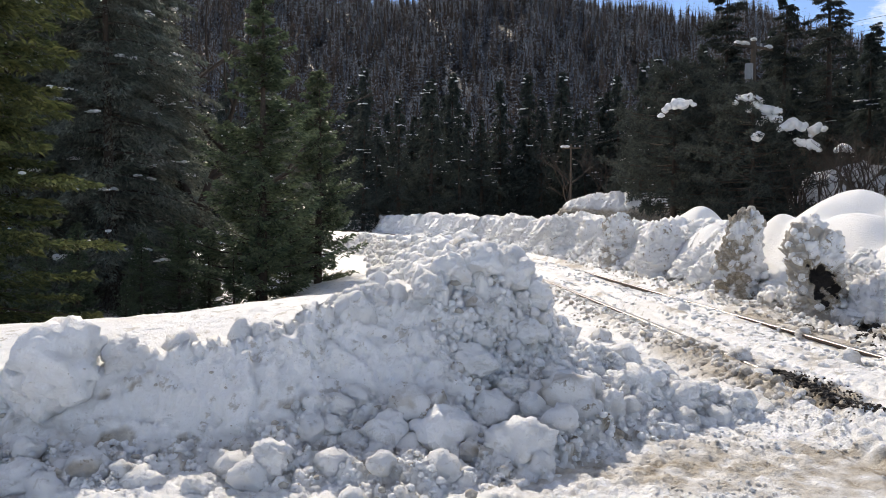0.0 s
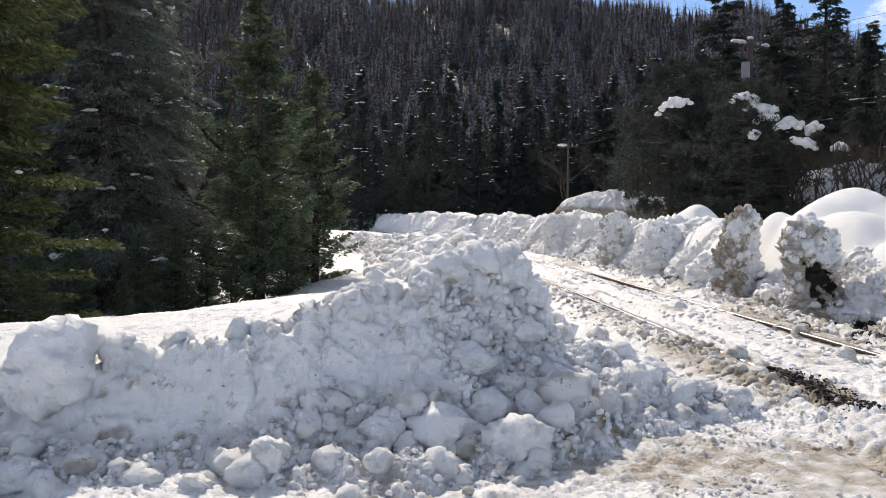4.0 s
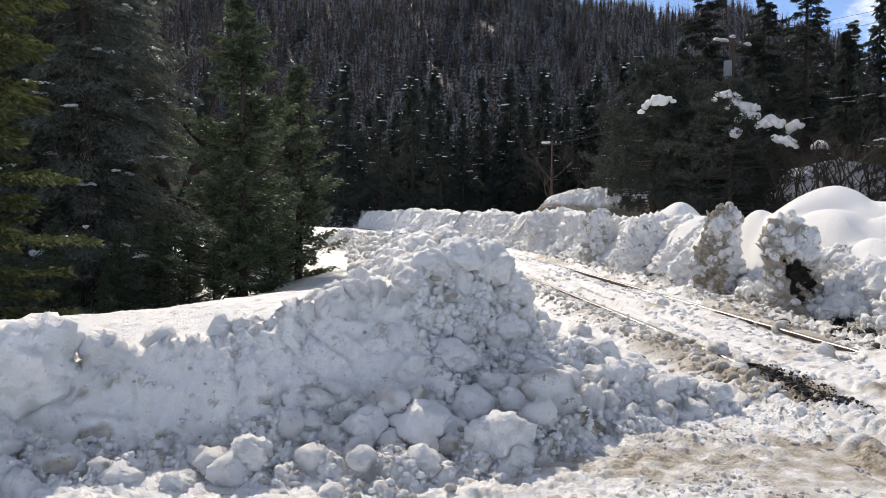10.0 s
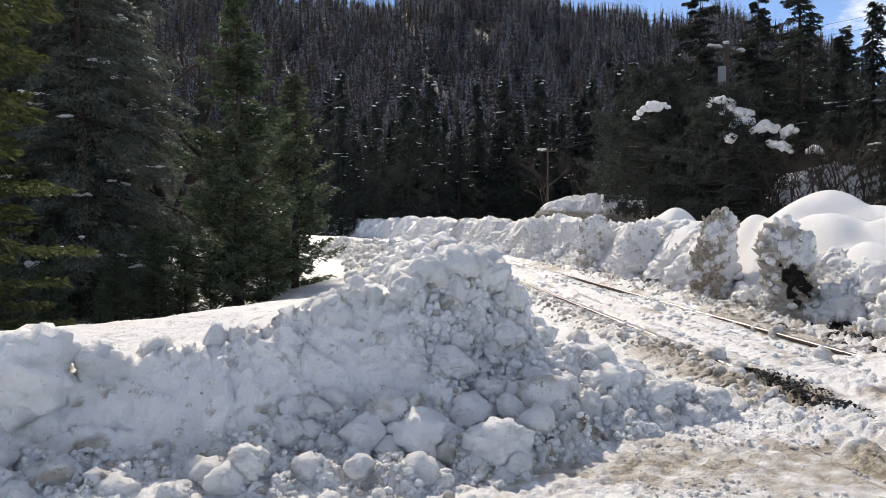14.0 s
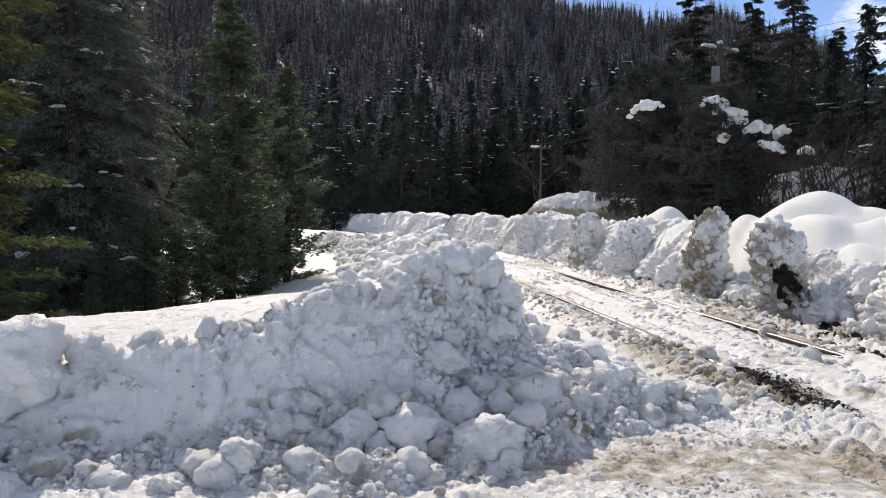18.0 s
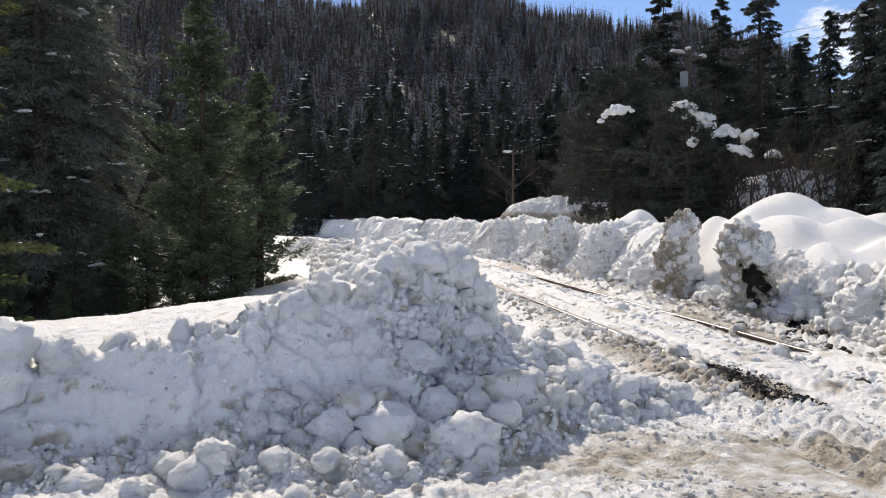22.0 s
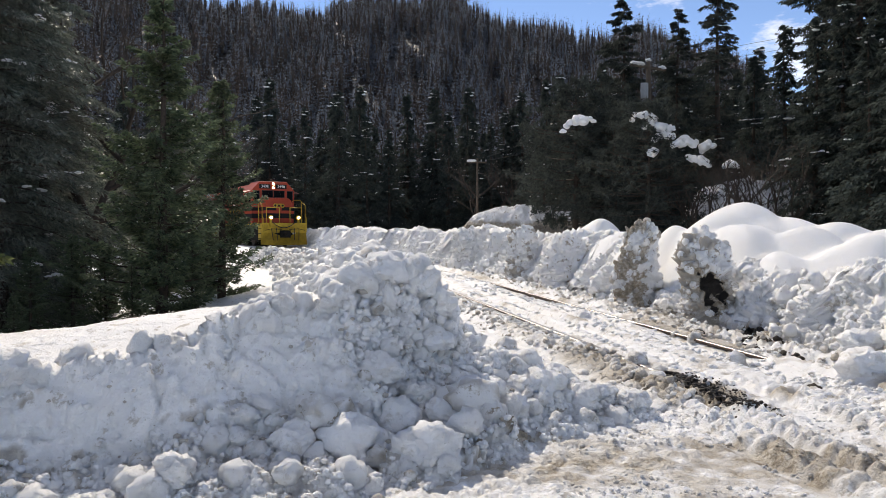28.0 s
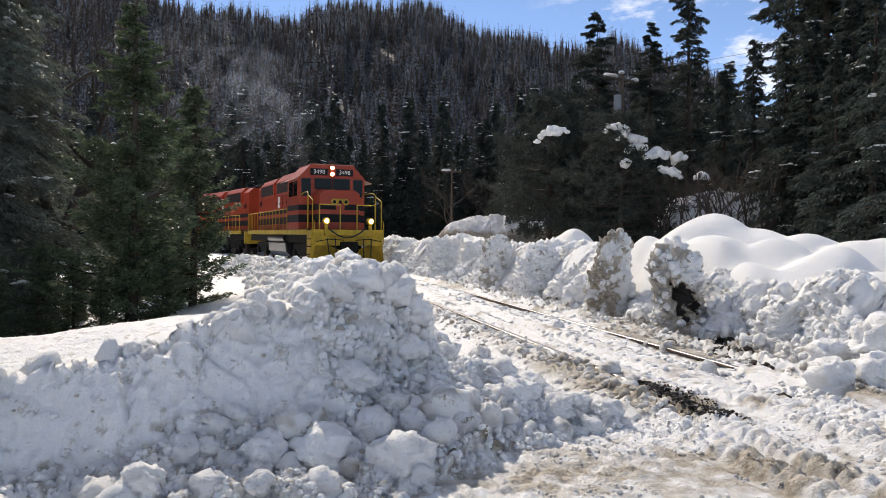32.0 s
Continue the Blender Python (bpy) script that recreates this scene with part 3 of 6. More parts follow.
def wall_bank(name, label, y0, y1, rows, side, profile, seed, dirty):
    """A ploughed bank along the railway: profile gives (distance aside, height) at u from foot to back."""
    ys = y0 * (y1 / y0) ** np.linspace(0, 1, rows)
    us = np.concatenate([np.linspace(0, 0.68, 92), np.linspace(0.69, 1, 10)])
    yy, uu = np.meshgrid(ys, us, indexing="ij")
    y, u = yy.ravel(), uu.ravel()
    q = np.stack([y * 0.9, 0 * y, 0 * y], -1)
    hi = 1.0 + 0.16 * layers(q, 2, 0.6, seed) + 0.16 * (clods(np.stack([y, 0 * y, 0 * y], -1), 0.8, seed + 3) - 0.5)
    notch = layers(np.stack([y * 1.25, 0 * y + 3, 0 * y], -1), 2, 0.6, seed + 7)
    hi = hi * (1 - 0.45 * step(0.12, 0.45, notch))
    push = -0.35 * step(0.05, 0.5, notch) + 0.26 * layers(np.stack([y * 1.1, 0 * y, u * 1.1], -1), 2, 0.5, seed + 5)
    d, z = profile(u, y)
    v = along(y, side * (d + push * step(0.02, 0.2, u) * (1 - step(0.6, 0.9, u))), z * hi)
    nm = normals_of(v, *yy.shape)
    flip = (nm * np.stack([-side * np.ones_like(y), 0 * y, np.ones_like(y)], -1)).sum(1) < 0
    nm = np.where(flip[:, None], -nm, nm)
    rough = 1 - 0.93 * step(0.62, 0.74, u)
    v = v + nm * (rough * crumble(v, 0.22, 0.20, 0.11, seed + 10))[:, None]
    WALL_SKIN.update(v=v, n=nm, u=u, y=y)
    f = grid_faces(*yy.shape)
    me = mesh_of("bank_body", v, f if side < 0 else f[:, ::-1])
    grime_or_shade = 0.05 + 0.13 * layers(v * 1.3, 3, 0.55, seed + 22) + dirty * step(0.3, 0.02, u) * (0.75 + 0.5 * layers(v * 2.1, 2, 0.5, seed + 23)) * (1 - step(18, 36, y))
    grime_or_shade = grime_or_shade + 1.1 * dirty * step(0.22, 0.06, u) * step(8.0, 8.8, y) * step(10.8, 10.1, y) * step(-0.15, 0.25, layers(v * 3.3, 3, 0.55, seed + 27))
    soil_or_shade(me, np.clip(grime_or_shade, 0, 1.25) * rough)
    bank = tagged(new(name), label, "snow bank")
    part("bank_body", me, SNOW, bank)
    return bank


def right_profile(u, y):
    d = np.interp(u, [0, 0.10, 0.18, 0.52, 0.66, 1.0], [1.45, 1.75, 1.95, 2.35, 2.9, 5.5])
    z = np.interp(u, [0, 0.10, 0.18, 0.52, 0.66, 1.0], [-0.22, -0.02, 0.12, 1.14, 1.22, 0.75])
    low = 0.95 - 0.38 * step(16.5, 14, y) + 0.18 * step(9.8, 8.8, y) - 0.20 * step(7.4, 6.2, y)
    d = d - 1.45 + np.interp(y, [6, 9, 11, 14, 22, 32, 60], [1.25, 1.6, 1.85, 2.15, 2.3, 1.75, 1.75])
    return d, z * np.where(z > 0, low, 1)


RIGHT_BANK = wall_bank("snow_bank", "steep ploughed snow wall beside the rails, brown at its foot", 6.0, 78, 1000, 1, right_profile, 200, 0.62)


def blob_mesh(name, centres, sizes, seed, flat=0.5, sub=1):
    bm = bmesh.new()
    bmesh.ops.create_icosphere(bm, subdivisions=sub, radius=1)
    v0 = np.array([v.co[:] for v in bm.verts])
    f0 = np.array([[v.index for v in f.verts] for f in bm.faces])
    bm.free()
    n = len(centres)
    rs = np.random.RandomState(seed)
    j = 1 + 0.30 * layers((v0[None] * 1.4 + rs.rand(n, 1, 3) * 40).reshape(-1, 3), 2, 0.5, seed).reshape(n, -1, 1)
    turn = rs.rand(n) * 6.28
    s = np.asarray(sizes).reshape(n, -1)
    if s.shape[1] == 1:
        s = np.concatenate([s * (0.8 + 0.7 * rs.rand(n, 1)), s, s * flat], 1)
    v = v0[None] * j * s[:, None]
    c, sn = np.cos(turn)[:, None], np.sin(turn)[:, None]
    v = np.stack([v[..., 0] * c - v[..., 1] * sn, v[..., 0] * sn + v[..., 1] * c, v[..., 2]], -1) + np.asarray(centres)[:, None]
    f = (f0[None] + (np.arange(n) * len(v0))[:, None, None]).reshape(-1, 3)
    return mesh_of(name, v.reshape(-1, 3), f)


def chunk_mesh(seed, sub, angular):
    """A broken lump of snow about one metre across, flat cuts and clods mixed."""
    bm = bmesh.new()
    bmesh.ops.create_icosphere(bm, subdivisions=sub, radius=0.5)
    v = np.array([q.co[:] for q in bm.verts])
    f = np.array([[q.index for q in face.verts] for face in bm.faces])
    bm.free()
    rs = np.random.RandomState(seed)
    r = np.full(len(v), 1.0)
    for _ in range(7):
        d = unit_of(rs.normal(0, 1, 3))
        cut = 0.30 + 0.16 * rs.rand()
        r = np.minimum(r, np.where(v @ d > 1e-6, cut / np.maximum(v @ d, 1e-6), 9))
    v = v * (angular * np.minimum(r, 1.1) + (1 - angular))[:, None]
    n = unit_of(v)
    v = v + n * (0.08 * layers(v * 3.0 + seed, 4, 0.6, seed) + 0.14 * (1 - angular * 0.6) * (clods(v + seed, 0.42, seed + 2) - 0.5) + 0.09 * shards(v + seed, 0.36, seed + 3) + 0.06 * (clods(v + seed, 0.15, seed + 4) - 0.5) + 0.05 * shards(v + seed, 0.13, seed + 7))[:, None]
    v = v * np.array([1.0, 0.85 + 0.3 * rs.rand(), 0.72 + 0.25 * rs.rand()])
    me = mesh_of("snow_chunk", v, f)
    soil_or_shade(me, np.clip(0.14 + 0.2 * layers(v * 2.3 + seed, 3, 0.5, seed + 9), 0, 1))
    return me


def unit_of(v):
    return v / np.maximum(np.linalg.norm(v, axis=-1, keepdims=True), 1e-9)


BIG_CHUNKS = [chunk_mesh(400 + k, 4, 0.85 - 0.12 * k) for k in range(5)]
CHUNKS = [chunk_mesh(420 + k, 3, 0.2 + 0.12 * k) for k in range(6)]
GRIT_CHUNKS = [chunk_mesh(440 + k, 3, 0.4) for k in range(3)]
for me in BIG_CHUNKS + CHUNKS:
    me.materials.append(LUMPS)
for me in GRIT_CHUNKS:
    soil_values = np.zeros(len(me.vertices), dtype=np.float32)
    me.attributes["soil_or_shade"].data.foreach_get("value", soil_values)
    me.attributes["soil_or_shade"].data.foreach_set("value", np.clip(1.4 * soil_values + 0.10, 0, 0.7))
    me.materials.append(GRITTY)


def chunk(parent, x, y, z, size, me, rs, label="", tall=1.0):
    ob = part("snow_chunk", me, None, parent, label)
    ob.matrix_basis = pose(x, y, z, rs.uniform(-25, 25), rs.uniform(-25, 25), rs.uniform(0, 360)) @ Matrix.Diagonal((size, size, size * tall, 1))
    return ob


CLOD_SHAPES = []
for k in range(5):
    me = chunk_mesh(460 + k, 2, 0.15 + 0.16 * k)
    co, fa = np.zeros(len(me.vertices) * 3), np.zeros(len(me.polygons) * 3, dtype=np.int32)
    me.vertices.foreach_get("co", co)
    me.polygons.foreach_get("vertices", fa)
    CLOD_SHAPES.append((co.reshape(-1, 3), fa.reshape(-1, 3)))
    bpy.data.meshes.remove(me)


def joined_clods(name, places, sizes, seed, grime_or_shade=0.14, flat=1.0):
    """Countless broken clods in one mesh, each turned its own way."""
    rn = np.random.RandomState(seed)
    V, F, base = [], [], 0
    for k in range(len(places)):
        co, fa = CLOD_SHAPES[rn.randint(len(CLOD_SHAPES))]
        turn = np.array(Euler(rn.uniform(-3, 3, 3)).to_matrix())
        V.append(co @ turn.T * sizes[k] * np.array([1, 1, flat]) + places[k])
        F.append(fa + base)
        base += len(co)
    v = np.concatenate(V)
    me = mesh_of(name, v, np.concatenate(F))
    soil_or_shade(me, np.clip(np.repeat(grime_or_shade, [len(q) for q in V]) if np.ndim(grime_or_shade) else grime_or_shade + 0.25 * layers(v * 2.0, 3, 0.5, seed + 54), 0, 1))
    return me


def near_chunks():
    rs = random.Random(77)
    bank = NEAR_BANK
    # the large ones that lie at the foot, on the tongue and about the high end: x, y, z of the middle, size, height, torn edges
    for x, y, z, s, tall, sharp in ((-0.54, 4.78, 0.04, 0.18, 0.8, 0), (-0.64, 4.70, -0.07, 0.22, 0.7, 0), (0.02, 4.62, -0.10, 0.40, 1.0, 3), (-0.35, 4.60, -0.10, 0.28, 1.1, 1), (0.44, 4.40, -0.12, 0.38, 0.95, 0),
                                    (1.11, 5.00, 0.01, 0.20, 1.5, 0), (1.05, 5.05, -0.06, 0.24, 0.9, 2), (1.42, 5.42, 0.09, 0.36, 1.05, 2), (1.70, 5.42, -0.04, 0.26, 1.0, 3), (2.12, 5.50, -0.05, 0.27, 0.95, 2), (1.11, 6.0, 0.30, 0.26, 0.9, 2),
                                    (1.36, 5.92, 0.18, 0.32, 0.75, 3), (1.90, 5.62, -0.02, 0.30, 0.8, 4), (1.58, 5.70, 0.08, 0.30, 0.8, 3), (1.25, 5.35, 0.06, 0.24, 1.0, 1), (-0.94, 4.20, -0.17, 0.26, 0.9, 0), (-1.65, 4.10, -0.17, 0.21, 0.9, 2), (-0.55, 4.25, -0.17, 0.19, 0.9, 1),
                                    (-2.25, 4.05, -0.17, 0.25, 0.9, 3), (-1.30, 4.05, -0.19, 0.20, 0.9, 2), (0.28, 5.60, 0.90, 0.32, 0.95, 3), (0.52, 5.66, 0.80, 0.32, 1.0, 4), (0.06, 5.50, 0.74, 0.28, 1.0, 3), (0.68, 5.76, 0.58, 0.30, 1.0, 4),
                                    (-0.49, 5.28, 0.66, 0.22, 1.0, 2), (-0.10, 5.36, 0.66, 0.26, 0.9, 4), (0.62, 5.52, 0.36, 0.26, 0.9, 3), (0.20, 5.12, 0.24, 0.28, 0.7, 1), (0.45, 5.02, 0.14, 0.24, 0.8, 2), (0.30, 4.85, 0.02, 0.28, 0.9, 3), (0.60, 4.86, 0.0, 0.24, 0.9, 1), (1.78, 5.2, -0.14, 0.15, 0.9, 1)):
        top = bank_top(x, y)
        ob = chunk(bank, x, y, min(max(z, top + 0.04 * s), top + 0.24 * s), s * 0.98, BIG_CHUNKS[sharp], rs, tall=tall)
    for x, y, z, s in ((-0.20, 4.74, 0.10, 0.27), (-0.06, 4.78, 0.14, 0.18), (0.79, 4.93, -0.02, 0.36), (0.90, 4.86, -0.06, 0.24), (-1.97, 4.18, -0.12, 0.20), (-1.75, 4.15, -0.16, 0.14), (0.16, 4.42, -0.18, 0.16), (-0.40, 4.28, -0.19, 0.14), (0.25, 9.0, 0.9, 0.4), (0.5, 9.3, 0.85, 0.3)):
        top = bank_top(x, y)
        chunk(bank, x, y, min(max(z, top), top + 0.3 * s), s, rs.choice(GRIT_CHUNKS), rs, "lump of snow brown with grit", 0.9)
    # the upright block on the lip
    for x, y, z, s, tall, turn in ((-2.30, 4.66, 0.38, 0.56, 1.05, 20), (-2.44, 4.66, 0.25, 0.50, 0.9, 95), (-2.04, 4.86, 0.40, 0.30, 0.9, 50)):
        ob = chunk(bank, x, y, z, s, BIG_CHUNKS[0], rs, tall=tall)
        ob.matrix_basis = pose(x, y, z, 4, -6, turn) @ Matrix.Diagonal((s, s * 0.8, s * tall, 1))
    # clods on the foot, the tongue and the high end
    heap_up = lambda w, s, v: np.where(w > 6.6, step(-0.1, 0.05, s) * (v[:, 1] < 7.5), 1.3 * step(0.35, 0.5, s) * step(0.16, -0.02, v[:, 2]))
    for p, n in zip(*bank_spots(240, 77, heap_up)):
        size = 0.06 + 0.15 * rs.random() ** 2.2
        chunk(bank, *(p + n * 0.12 * size), size, rs.choice(CHUNKS) if rs.random() < 0.9 else rs.choice(GRIT_CHUNKS), rs)
    # fine crumbs
    c, n = bank_spots(9000, 5, lambda w, s, v: heap_up(w, s, v) + 0.05 * (s > 0.1))
    k = 0.006 + 0.028 * np.random.RandomState(6).rand(len(c)) ** 3
    me = blob_mesh("crumb_scatter", c + n * k[:, None] * 0.3, k, 5, 0.8)
    soil_or_shade(me, np.repeat(np.where(np.random.RandomState(7).rand(len(c)) < 0.14, 0.75, 0.12), len(me.vertices) // len(c)))
    tagged(part("crumb_scatter", me, SNOW, bank, "small crumbs of broken snow"), kind="stuff")
    # the countless smaller clods between them, joined
    rn = np.random.RandomState(41)
    c, n = bank_spots(3000, 41, heap_up)
    far, fn = bank_spots(1100, 43, lambda w, s, v: (w > 10.5) * (v[:, 1] > 6.8) * step(-1.5, -0.4, s) * (s < 0.9))
    size = np.concatenate([0.028 + 0.12 * rn.rand(len(c)) ** 2.6, 0.05 + 0.26 * rn.rand(len(far)) ** 2.2])
    c, n = np.concatenate([c, far]), np.concatenate([n, fn])
    tagged(part("clod_scatter", joined_clods("clod_scatter", c + n * (0.12 * size[:, None]), size, 41), SNOW, bank, "jumble of small broken clods of snow"), kind="stuff")
    # lumps on the windrow that runs on beside the rails
    c = np.array(CREST)
    for _ in range(110):
        w = rs.uniform(11.2, 17.2)
        x, y = (float(np.interp(w, np.arange(len(c)), c[:, k])) for k in range(2))
        x, y = x + rs.gauss(0, 0.5), y + rs.uniform(-0.5, 0.5)
        z = bank_top(x, y)
        size = rs.uniform(0.10, 0.36)
        chunk(bank, x, y, z + 0.1 * size, size, rs.choice(CHUNKS + BIG_CHUNKS[:2]), rs)
    # spikes of broken snow along the crest
    c = np.array(CREST)
    for _ in range(56):
        w = rs.uniform(2.2, 11.5)
        x, y, z = (float(np.interp(w, np.arange(len(c)), c[:, k])) for k in range(3))
        size = rs.uniform(0.08, 0.22)
        x, y = x + rs.uniform(-0.12, 0.12), y + rs.uniform(-0.1, 0.2)
        z = float(near_bank_height(np.array([x]), np.array([y]))[0][0])
        chunk(bank, x, y, z + 0.25 * size, size, rs.choice(CHUNKS), rs, tall=rs.uniform(0.9, 1.4))


near_chunks()


def pillar(bank, y, d, height, width, seed, grit, hole=0.0):
    """A broken upright slab of the ploughed wall, gritty where the plough tore it."""
    rows, cols = 90, 110
    a = np.linspace(0, 2 * np.pi, cols)
    h = np.linspace(-0.15, 1.0, rows)
    aa, hh = np.meshgrid(a, h)
    rad = width * (0.60 - 0.16 * hh + 0.05 * np.sin(hh * 9 + seed)) * np.sqrt(np.clip(1 - np.clip(hh - 0.72, 0, 1) ** 2 / 0.0787, 0, 1))
    v = np.stack([rad * np.cos(aa), rad * 0.8 * np.sin(aa), hh * height + 0.1 * height * 0], -1).reshape(-1, 3)
    lean = 0.06 * np.sin(hh.ravel() * 3 + seed)
    v[:, 0] += lean
    n = unit_of(v * np.array([1, 1, 0.25]))
    v = v + n * (crumble(v + seed, 0.15, 0.24, 0.11, seed))[:, None] * np.clip(1.05 - (hh.ravel() > 0.99), 0.1, 1)[:, None]
    # the hole is a shallow dent, its darkness painted on together with dirt
    deep = np.zeros(len(v))
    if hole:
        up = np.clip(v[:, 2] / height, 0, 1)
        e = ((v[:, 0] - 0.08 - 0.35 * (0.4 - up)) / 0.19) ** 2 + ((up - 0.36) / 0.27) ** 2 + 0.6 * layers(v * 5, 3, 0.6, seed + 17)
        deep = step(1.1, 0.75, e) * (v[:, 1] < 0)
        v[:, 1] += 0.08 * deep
    me = mesh_of("snow_pillar", v, grid_faces(rows, cols))
    soil_or_shade(me, np.clip(0.04 + 1.0 * grit * step(-0.25, 0.55, layers(v * 3.2 + seed, 4, 0.75, seed + 9) - 0.45 * np.cos(aa.ravel() - 0.6) * (v[:, 1] < 0.1) + 0.25 * (hh.ravel() - 0.5)) + 0.85 * deep, 0, 1.4))
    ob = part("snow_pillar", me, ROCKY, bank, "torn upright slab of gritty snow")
    p = along(np.float64(y), np.float64(d), 0.0)
    ob.matrix_basis = pose(p[0], p[1], p[2] - 0.05, 0, 0, -20)
    rn = np.random.RandomState(seed + 31)
    i = rn.choice(len(v), 130, p=(hh.ravel() > 0.08) * (deep < 0.2) / ((hh.ravel() > 0.08) * (deep < 0.2)).sum())
    size = 0.03 + 0.15 * rn.rand(130) ** 2.2
    dirt = np.clip(0.05 + 0.9 * grit * rn.rand(130) ** 1.5 * step(-0.5, 0.4, layers(v[i] * 3.2 + seed, 2, 0.6, seed + 9)), 0, 0.8)
    lump = tagged(part("clod_scatter", joined_clods("clod_scatter", v[i] - n[i] * (0.1 * size[:, None]), size, seed + 33, dirt), ROCKY, bank, "torn clods of snow and grit on the slab"), kind="stuff")
    lump.matrix_basis = ob.matrix_basis.copy()
    return ob


pillar(RIGHT_BANK, 13.3, 2.05, 1.48, 0.54, 501, 0.62)
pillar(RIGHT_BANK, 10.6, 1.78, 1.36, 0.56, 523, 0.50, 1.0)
pillar(RIGHT_BANK, 21.5, 2.5, 1.42, 0.70, 541, 0.50)
pillar(RIGHT_BANK, 18.0, 2.45, 1.15, 0.80, 551, 0.06)
pillar(RIGHT_BANK, 27.0, 2.5, 1.3, 0.8, 561, 0.08)


def wall_chunks():
    rs = random.Random(88)
    k = WALL_SKIN
    c, n = spots_on(k, 1700, 91, step(0.02, 0.08, k["u"]) * (k["u"] < 0.60) * (0.15 + step(0.24, 0.10, k["u"])) * (k["y"] < 34))
    rn = np.random.RandomState(92)
    size = (0.035 + 0.16 * rn.rand(len(c)) ** 3) * (0.7 + 0.025 * c[:, 1])
    dirt = 0.08 + 0.42 * step(0.28, 0.0, c[:, 2] - level(c[:, 1])) * (1 - step(16, 30, c[:, 1])) * rn.rand(len(c))
    tagged(part("clod_scatter", joined_clods("clod_scatter", c + n * (0.10 * size[:, None]), size, 93, dirt), SNOW, RIGHT_BANK, "broken clods of snow on the wall and at its foot"), kind="stuff")
    for _ in range(190):
        y = rs.uniform(6.2, 26)
        foot = float(np.interp(y, [6, 9, 11, 14, 22, 32], [1.25, 1.6, 1.85, 2.15, 2.3, 1.75]))
        d = foot + rs.gauss(-0.05, 0.28)
        size = 0.07 + 0.20 * rs.random() ** 2.2
        p = along(np.float64(y), np.float64(d), 0.0)
        z = float(ground_height(p[None, 0], p[None, 1], False)[0]) + 0.22 * max(0.0, d - foot + 0.1)
        dirty = rs.random() < (0.5 if y < 16 else 0.15)
        chunk(RIGHT_BANK, p[0], p[1], z + 0.15 * size, size, rs.choice(GRIT_CHUNKS if dirty else CHUNKS), rs)
    # the low heap that closes the wall by the crossing
    for x, y, z, s in ((4.66, 6.45, 0.0, 0.46), (5.1, 6.35, 0.05, 0.40), (5.5, 6.7, 0.25, 0.6), (5.0, 6.9, 0.1, 0.4), (5.9, 6.4, 0.2, 0.6), (5.4, 6.1, -0.05, 0.3), (6.3, 6.9, 0.4, 0.6)):
        chunk(RIGHT_BANK, x, y, z, s, rs.choice(BIG_CHUNKS), rs)


wall_chunks()


def slush_lumps():
    """Loose gritty lumps beside the rails and on the road's edge."""
    rs = random.Random(99)
    spots = [(3.66, 11.6, 0.20), (2.42, 8.7, 0.22), (2.68, 8.1, 0.20), (2.95, 7.6, 0.24), (3.05, 7.2, 0.2), (2.75, 6.6, 0.22), (4.05, 7.6, 0.24), (1.8, 8.7, 0.26), (4.35, 9.2, 0.2)]
    for _ in range(110):
        y = rs.uniform(5.6, 15)
        d = rs.choice([-1.2, -1.2, -1.05, 1.15, 1.3]) + rs.gauss(0, 0.16)
        p = along(np.float64(y), np.float64(d), 0.0)
        spots.append((float(p[0]), float(p[1]), 0.05 + 0.10 * rs.random() ** 2))
    for x, y, s in spots:
        z = float(ground_height(np.array([x]), np.array([y]), False)[0])
        ob = tagged(new("slush_lump", rs.choice(GRIT_CHUNKS) if rs.random() < 0.65 else rs.choice(CHUNKS)), "loose lump of brown gritty slush by the rails", "slush lump", "lumps beside the rails")
        ob.matrix_basis = pose(x, y, z + 0.12 * s, rs.uniform(-20, 20), rs.uniform(-20, 20), rs.uniform(0, 360)) @ Matrix.Diagonal((s, s, s, 1))


slush_lumps()


